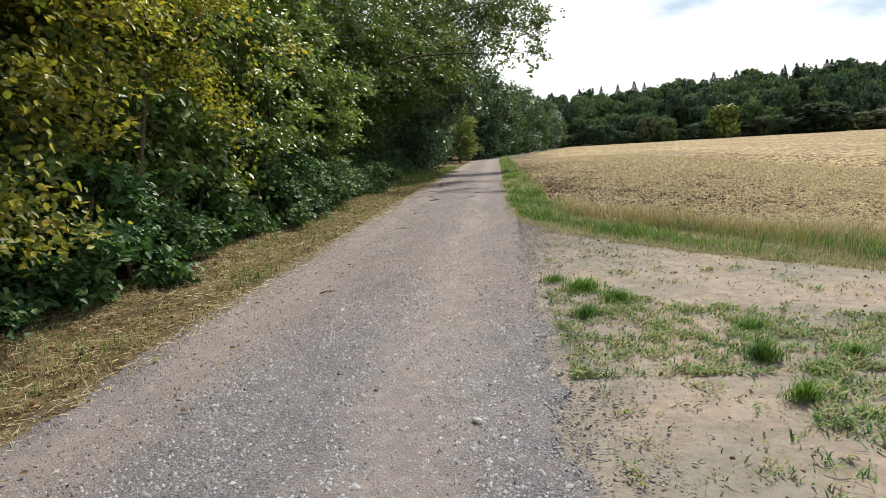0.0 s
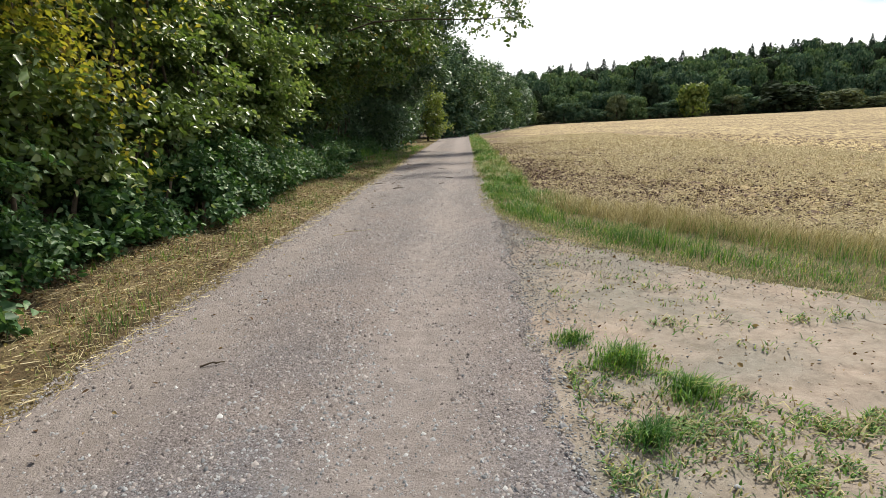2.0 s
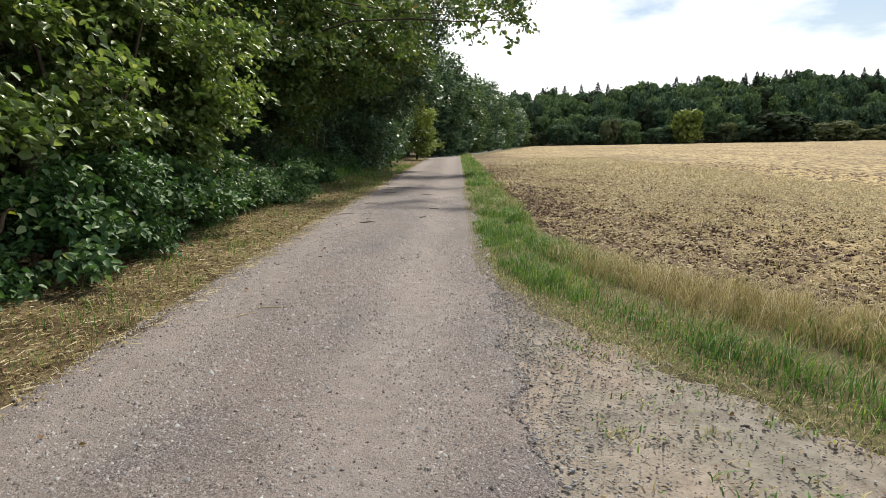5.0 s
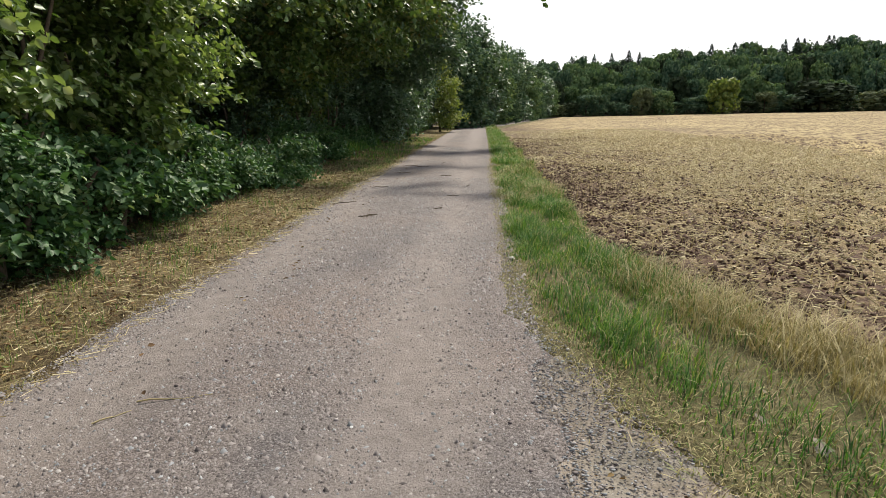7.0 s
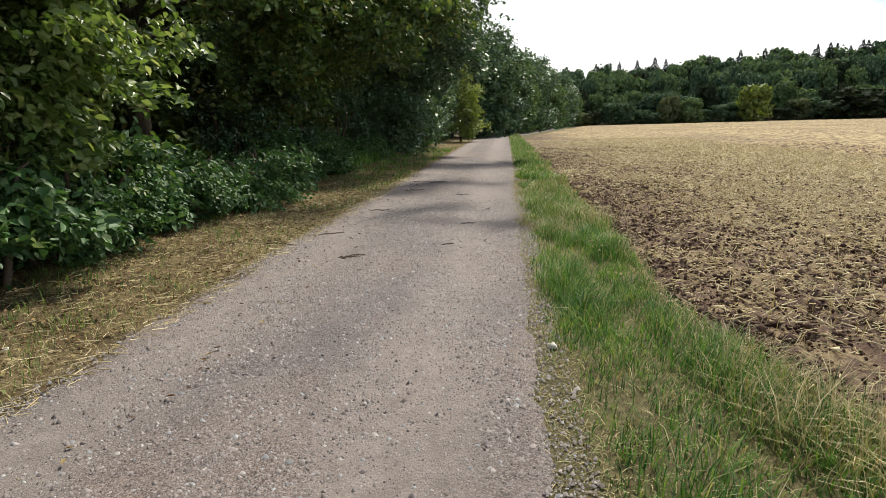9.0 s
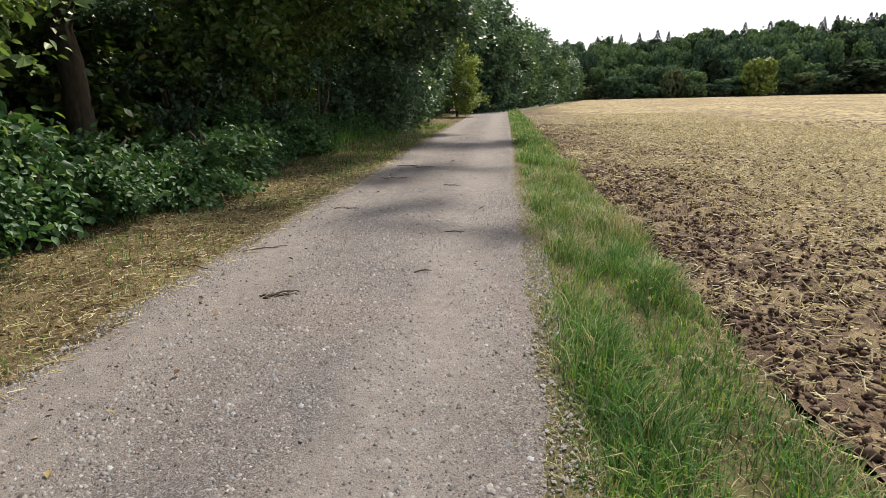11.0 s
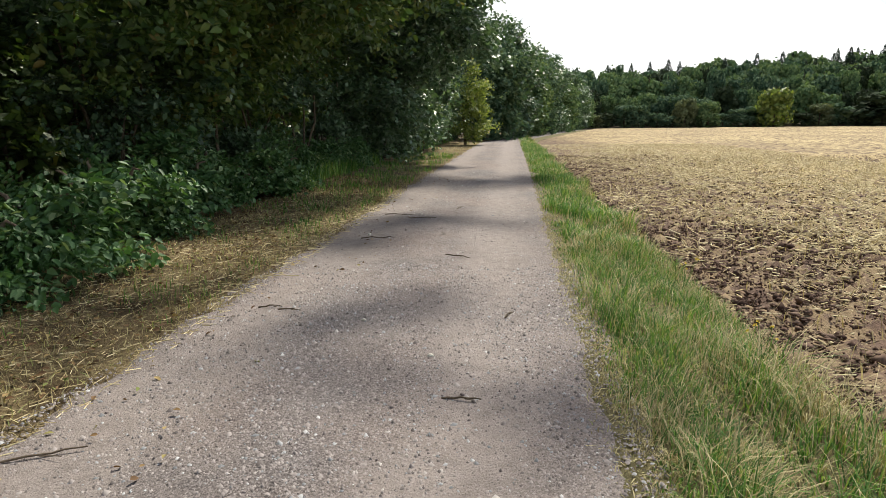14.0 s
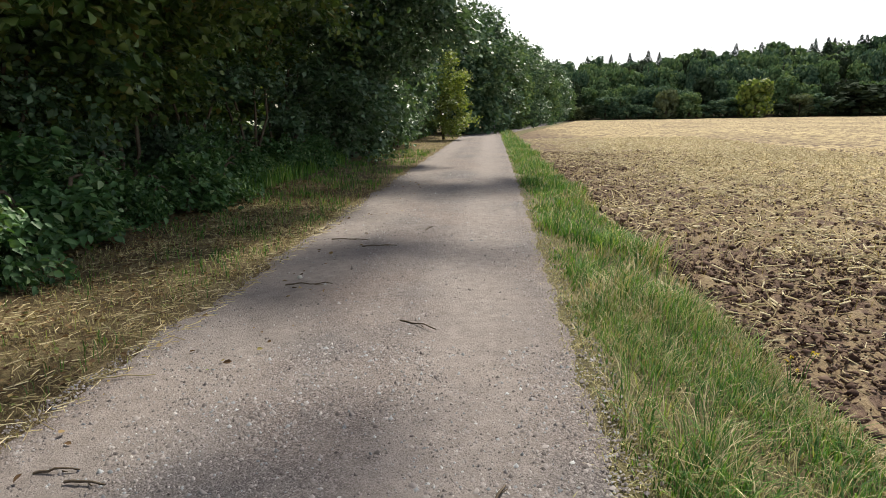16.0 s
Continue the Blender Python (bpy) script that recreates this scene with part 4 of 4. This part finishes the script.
def track_weeds():
    def patchy(n, x0, x1, y0, y1, freq, power, inside, name, tone, h0, h1, dry_share):
        x, y = clumped(n, x0, x1, y0, y1, freq, power)
        keep = (x < front_x(y)) & inside(x, y)
        x, y = x[keep], y[keep]
        h = rng.uniform(h0, h1, len(x))
        dry = rng.random(len(x)) < dry_share
        for mask, mat, kind in ((~dry, GRASS, name), (dry, DRY, "dry_" + name)):
            m = int(mask.sum())
            blades(m, x[mask], y[mask], h[mask], h[mask] * 2.2, rng.uniform(0.006, 0.014, m), mat, kind, ("dry " if kind != name else "") + tone, "grass")

    patchy(24000, 0.72, 3.8, 3.0, 6.0, 4.6, 2.4, lambda x, y: y < 6.0 - 0.55 * x + 0.25 * wave(x * 3, y * 3), "weed_mat", "low trampled weeds matted on sandy soil", 0.008, 0.038, 0.42)
    patchy(14000, 1.35, 4.8, 0.4, 3.2, 3.9, 2.2, lambda x, y: x > 1.35 + 0.4 * np.maximum(y - 1.0, 0), "weed_patch", "low weeds in patches on bare sand", 0.015, 0.06, 0.3)
    patchy(2500, 0.8, 2.3, 0.6, 3.1, 5.0, 6.0, lambda x, y: x > 0, "sparse_weeds", "few small weeds on bare sand", 0.01, 0.035, 0.5)
    patchy(9000, 0.85, 5.0, 4.6, 10.0, 3.4, 5.5, lambda x, y: y > 6.7 - 0.55 * x, "rut_weeds", "small weed clumps beside the sandy ruts", 0.015, 0.05, 0.45)


track_weeds()


def track_debris():
    n = 3600
    y = rng.uniform(0.5, 10.5, n)
    x = rng.uniform(0.7, 5.0, n)
    keep = x < front_x(y)
    x, y = x[keep], y[keep]
    n = len(x)
    base = np.stack([x, y, land(x, y) - 0.012 + rng.uniform(0.0, 0.015, n)], -1)
    a = rng.uniform(0, 2 * np.pi, n)
    size = rng.lognormal(-4.1, 0.5, n).clip(0.006, 0.045)
    v, f = leaf_arrays(base, np.stack([np.cos(a), np.sin(a), rng.normal(0, 0.45, n)], -1), np.array([0, 0, 1.0]) + rng.normal(0, 0.9, (n, 3)), size, size * rng.uniform(0.2, 0.8, n))
    tagged(new("dry_plant_scraps", mesh_of("dry_plant_scraps", v, f, DEADLEAF)), "dry plant scraps scattered on sandy soil", "plant litter", kind="stuff")


track_debris()


def field_litter():
    n = 125000
    y = np.concatenate([rng.uniform(5, 24, n), 24 + 36 * rng.random(n // 2) ** 1.3])
    x = back_x(y) - 0.1 + 11 * rng.random(len(y)) ** 1.25
    keep = rng.random(len(y)) < np.clip(0.45 + 0.6 * wave(x * 0.55, y * 0.35, 1, 6) + (x - 4) * 0.05, 0.12, 1)
    keep &= rng.random(len(y)) < np.clip(0.1 + (x - back_x(y)) / 3.6 + 0.35 * (wave(x * 1.2, y * 0.8, 1, 4) > 0.35) + 0.4 * (y < 11), 0.06, 1)
    x, y = x[keep], y[keep]
    m = len(x)
    far = np.where(y > 24, 1.7, 1.0)
    straws(m, x, y, rng.uniform(0.02, 0.13, m) * far, rng.uniform(0.004, 0.009, m) * far, STRAW, "field_straw", "loose straw scattered on the stubble field", 0.0, 0.3)
    x, y = clumped(9000, 1.6, 12, 6, 45, 0.8, 1.5)
    keep = x > back_x(y) + 0.1
    x, y = x[keep], y[keep]
    m = len(x)
    h = rng.uniform(0.08, 0.2, m)
    blades(m, x, y, h, h * 0.7, rng.uniform(0.005, 0.009, m), STRAW, "stubble", "upright cut stubble in the field", "stubble")


field_litter()

ICO = bmesh.new()
bmesh.ops.create_icosphere(ICO, subdivisions=1, radius=1)
ICO_V = np.array([v.co[:] for v in ICO.verts])
ICO_F = np.array([[v.index for v in f.verts] for f in ICO.faces])
ICO.free()
OCT_V = np.array([(1, 0, 0), (0, 1, 0), (-1, 0, 0), (0, -1, 0), (0, 0, 1), (0, 0, -1)], float)
HALF_V = np.array([(1, 0, -0.3), (0, 1, -0.3), (-1, 0, -0.3), (0, -1, -0.3), (0.2, 0.1, 1)], float)
HALF_F = np.array([(0, 1, 4), (1, 2, 4), (2, 3, 4), (3, 0, 4)])
OCT_F = np.array([(0, 1, 4), (1, 2, 4), (2, 3, 4), (3, 0, 4), (1, 0, 5), (2, 1, 5), (3, 2, 5), (0, 3, 5)])


def lumps_of(x, y, z, size, flat, shape_v, shape_f, jag):
    n, k = len(x), len(shape_v)
    v = shape_v[None] * (1 + rng.normal(0, jag, (n, k, 1))) * size[:, None, None] * rng.uniform(0.7, 1.3, (n, 1, 3))
    v[:, :, 2] *= flat
    a = rng.uniform(0, 2 * np.pi, n)
    c, s = np.cos(a)[:, None], np.sin(a)[:, None]
    v = np.stack([v[:, :, 0] * c - v[:, :, 1] * s, v[:, :, 0] * s + v[:, :, 1] * c, v[:, :, 2]], -1)
    v += np.stack([x, y, z], -1)[:, None]
    return v.reshape(-1, 3), (np.arange(n)[:, None, None] * k + shape_f[None]).reshape(-1, 3)


def road_gravel():
    n = 240000
    y = np.concatenate([rng.uniform(0.5, 23, n), rng.uniform(23, 36, 30000)])
    x = rng.uniform(-2.65, 0.62, len(y))
    track = np.exp(-((x + 2.05 + 0.1 * wave(y, 0.4)) / 0.3) ** 2) + np.exp(-((x + 0.25 + 0.1 * wave(y, 1.4)) / 0.26) ** 2)
    keep = rng.random(len(y)) < np.clip(0.66 + 0.55 * wave(x * 2.2, y * 0.8, 1, 8) - 0.34 * track, 0.14, 1)
    x, y = x[keep], y[keep]
    size = np.clip(rng.lognormal(-5.12, 0.42, len(x)), 0.003, 0.019)
    blue = rng.random(len(x)) < 0.12 + 0.75 * np.clip((5.6 + 1.2 * wave(x * 2, y, 1, 3) - y) / 2.5, 0, 1) * np.clip((x + 1.9) / 0.8, 0, 1)
    for mask, mat, label in ((~blue, STONE, "loose grey and reddish gravel stones"), (blue, STONE_BLUE, "fresh blue-grey gravel stones")):
        v, f = lumps_of(x[mask], y[mask], land(x[mask], y[mask]) + size[mask] * 0.25, size[mask], 0.75, HALF_V, HALF_F, 0.24)
        part("gravel", mesh_of("gravel", v, f, mat), road, label, "stuff")
    y = rng.uniform(1, 12.5, 12000)
    x = 0.5 + np.abs(rng.normal(0, 0.3, len(y))) + (rng.random(len(y)) < 0.1) * rng.uniform(0, 2.5, len(y))
    keep = x < front_x(y) + 0.05
    x, y = x[keep], y[keep]
    size = np.clip(rng.lognormal(-5.2, 0.42, len(x)), 0.004, 0.018)
    v, f = lumps_of(x, y, land(x, y) - 0.01 + size * 0.25, size, 0.5, OCT_V, OCT_F, 0.2)
    part("gravel", mesh_of("gravel", v, f, STONE_BLUE), side_track, "loose grey gravel at the road's edge", "stuff")
    y = rng.uniform(6.2, 11.6, 11000)
    x = 0.45 + rng.random(len(y)) * np.maximum(front_x(y) - 0.35, 0.1)
    keep = rng.random(len(y)) < np.clip((y - 6.2) / 2.0, 0.15, 1) * np.clip(1.7 - (x - 0.45) * 0.5, 0.3, 1)
    x, y = x[keep], y[keep]
    size = np.clip(rng.lognormal(-5.25, 0.42, len(x)), 0.004, 0.017)
    v, f = lumps_of(x, y, land(x, y) - 0.012 + size * 0.3, size, 0.5, OCT_V, OCT_F, 0.2)
    part("gravel", mesh_of("gravel", v, f, STONE), side_track, "reddish gravel spilling off the road", "stuff")
    shapes = []
    for i in range(8):
        v, f = lumps_of(np.zeros(1), np.zeros(1), np.zeros(1), np.array([1.0]), 0.6, ICO_V, ICO_F, 0.16)
        shapes.append(mesh_of("stone", v, f, STONE_PART))
    for i in range(260):
        sx, sy, r = rng.uniform(-2.5, 0.6), rng.uniform(0.5, 22), rng.uniform(0.007, 0.014)
        ob = part("stone", shapes[i % 8], road)
        ob.matrix_basis = pose(sx, sy, float(land(sx, sy)) + r * 0.3, 0, 0, rng.uniform(0, 360)) @ Matrix.Diagonal((r, r, r, 1))


def field_clods():
    n = 44000
    y = np.concatenate([rng.uniform(7, 26, n), rng.uniform(24, 46, n // 2)])
    x = back_x(y) + 0.05 + 6.5 * rng.random(len(y)) ** 1.6
    size = np.clip(rng.lognormal(-4.4, 0.55, len(x)), 0.006, 0.05)
    v, f = lumps_of(x, y, land(x, y) - 0.012 + rng.normal(0, 0.02, len(x)), size, 0.7, OCT_V, OCT_F, 0.5)
    part("clods", mesh_of("clods", v, f, CLOD), field_near, "brown turned clods of soil", "stuff")
    n = 34000
    y = np.concatenate([rng.uniform(6, 26, n), rng.uniform(26, 46, n // 2)])
    x = back_x(y) + 0.1 + 13 * rng.random(len(y)) ** 1.3
    keep = rng.random(len(y)) < np.clip((x - back_x(y)) / 5 - 0.1 + 0.5 * wave(x * 0.8, y * 0.5, 1, 6), 0.0, 0.8)
    x, y = x[keep], y[keep]
    size = np.clip(rng.lognormal(-3.9, 0.4, len(x)), 0.012, 0.05)
    v, f = lumps_of(x, y, land(x, y) - 0.005 + rng.normal(0, 0.025, len(x)), size, 0.3, OCT_V, OCT_F, 0.6)
    part("straw_mats", mesh_of("straw_mats", v, f, STRAW), field_near, "matted lumps of pale straw", "stuff")


# ---- small things on the road ----
def fallen_stick(x, y, length, turn, r=0.008, forks=1):
    z = float(land(x, y)) + r * 0.8
    ob = thing("fallen_stick", (x, y, z), "thin dark fallen stick lying on the gravel", "stick", "fallen sticks on the road")
    ob.rotation_euler[2] = radians(turn)
    pts = bent((-length / 2, 0, 0), (length / 2, 0, 0.004), 0.01, 7)
    pts[:, 2] = np.clip(pts[:, 2], 0, 0.03)
    v, f = tube(pts, np.linspace(r, r * 0.5, 7), 6)
    stick = part("stick", mesh_of("stick", v, f, TWIG, True), ob)
    for k in range(forks):
        v, f = tube(bent((length * 0.1, 0, 0.003), (length * 0.3, length * 0.14 * (1 if k % 2 else -1), 0.012), 0.0, 4), np.linspace(r * 0.5, r * 0.25, 4), 5)
        part("side_twig", mesh_of("side_twig", v, f, TWIG, True), stick)


for x, y, length, turn in ((-1.48, 26.3, 0.42, 5), (-0.68, 23.4, 0.36, -35), (-1.95, 26.8, 0.5, -8), (-1.85, 24.6, 0.45, 4), (-1.9, 21.3, 0.2, -5), (-0.35, 19.7, 0.22, 0), (-0.1, 21.3, 0.16, 70), (-1.52, 17.32, 0.22, 35), (-1.6, 5.6, 0.16, 25), (-2.3, 18.9, 0.5, 30), (-2.75, 18.2, 0.45, -20), (-2.1, 21.4, 0.2, 10), (-0.5, 18.0, 0.16, 20), (-1.0, 27.5, 0.3, 80)):
    fallen_stick(x, y, length, turn)


def straw_stalk(x, y, length, turn):
    z = float(land(x, y)) + 0.006
    ob = thing("straw_stalk", (x, y, z), "single pale dry straw stalk on the road's edge", "straw", "straw stalks on the road")
    ob.rotation_euler[2] = radians(turn)
    v, f = tube(bent((-length / 2, 0, 0), (length / 2, 0, 0), 0.004, 6), np.linspace(0.005, 0.003, 6), 5)
    part("stalk", mesh_of("stalk", v, f, STRAW, True), ob)


for x, y, length, turn in ((-2.62, 15.4, 0.5, 20), (-2.5, 13.8, 0.4, 35), (-1.5, 10.9, 0.4, 15), (-1.75, 10.7, 0.2, 50), (-2.65, 13.2, 0.5, 25), (-2.55, 18.6, 0.6, 25), (-2.7, 24.0, 0.4, -10), (-2.4, 22.4, 0.4, 20), (0.75, 16.5, 0.35, 10), (0.6, 20.6, 0.3, -30)):
    straw_stalk(x, y, length, turn)


def dung_heap(x, y):
    ob = thing("dung_heap", (x, y, float(land(x, y))), "crumbled dark dried dung on the gravel", "dung")
    for _ in range(44):
        dx, dy, r = rng.normal(0, 0.075, 1), rng.normal(0, 0.04, 1), rng.uniform(0.004, 0.014, 1)
        v, f = lumps_of(dx, dy + dx * 0.3, r * 0.2, r * (1.6, 1.6, 1.0)[0], 0.4, ICO_V, ICO_F, 0.28)
        part("clump", mesh_of("clump", v, f, DUNG), ob)


dung_heap(-1.55, 17.3)


def pale_stone(x, y, r):
    v, f = lumps_of(np.zeros(1), np.zeros(1), np.array([r * 0.3]), np.array([r]), 0.65, ICO_V, ICO_F, 0.12)
    ob = new("pale_stone", mesh_of("pale_stone", v, f, PALE))
    ob.location = (x, y, float(land(x, y)))
    tagged(ob, "small pale stone at the road's edge", "stone", "pale stones")


for x, y, r in ((0.53, 14.4, 0.035), (-2.03, 24.9, 0.03), (0.12, 2.3, 0.035), (-0.6, 20.3, 0.022), (-1.2, 21.0, 0.02), (-3.3, 14.2, 0.03)):
    pale_stone(x, y, r)


def flowering_weed(x, y, h, mat, label):
    ob = thing("flowering_weed", (x, y, float(land(x, y))), label, "wildflower", "wildflowers on the verge")
    for k in range(5):
        a, q = rng.uniform(0, 6.28), rng.uniform(0.03, 0.12)
        top = np.array((q * math.cos(a), q * math.sin(a), h * rng.uniform(0.7, 1.05)))
        v, f = tube(bent((0, 0, -0.02), top, 0.02, 5), np.linspace(0.003, 0.0015, 5), 5)
        stem = part("stem", mesh_of("stem", v, f, GRASS, True), ob)
        n = 14
        d = unit(rng.normal(0, 1, (n, 3)) + (0, 0, 0.8))
        v, f = leaf_arrays(top + d * 0.004, d, unit(rng.normal(0, 1, (n, 3))), rng.uniform(0.007, 0.013, n), rng.uniform(0.005, 0.008, n))
        part("blossom", mesh_of("blossom", v, f, mat), stem)


for x, y, h in ((1.5, 22.3, 0.26), (1.5, 20.4, 0.26)):
    flowering_weed(x, y, h, YELLOW_PETAL, "yellow-flowering weed in the verge grass")
for x, y, h in ((1.2, 16.9, 0.25), (1.15, 15.8, 0.2)):
    flowering_weed(x, y, h, PALE_PETAL, "pale seeded weed in the verge grass")


def sign_post(x, y):
    ob = thing("sign_post", (x, y, float(land(x, y))), "thin grey sign post at the road's end", "sign")
    v, f = tube([(0, 0, -0.1), (0, 0, 1.0), (0, 0, 2.0)], [0.035, 0.035, 0.035], 8)
    part("post", mesh_of("post", v, f, METAL, True), ob)
    bm = bmesh.new()
    bmesh.ops.create_cube(bm, size=1)
    bmesh.ops.scale(bm, vec=(0.45, 0.03, 0.45), verts=bm.verts)
    bmesh.ops.translate(bm, vec=(0, -0.06, 1.85), verts=bm.verts)
    bmesh.ops.bevel(bm, geom=bm.edges[:], offset=0.008, segments=1, affect="EDGES")
    me = bpy.data.meshes.new("sign_plate")
    bm.to_mesh(me)
    bm.free()
    me.materials.append(METAL)
    part("sign_plate", me, ob)


sign_post(0.1, 78)
field_clods()
road_gravel()
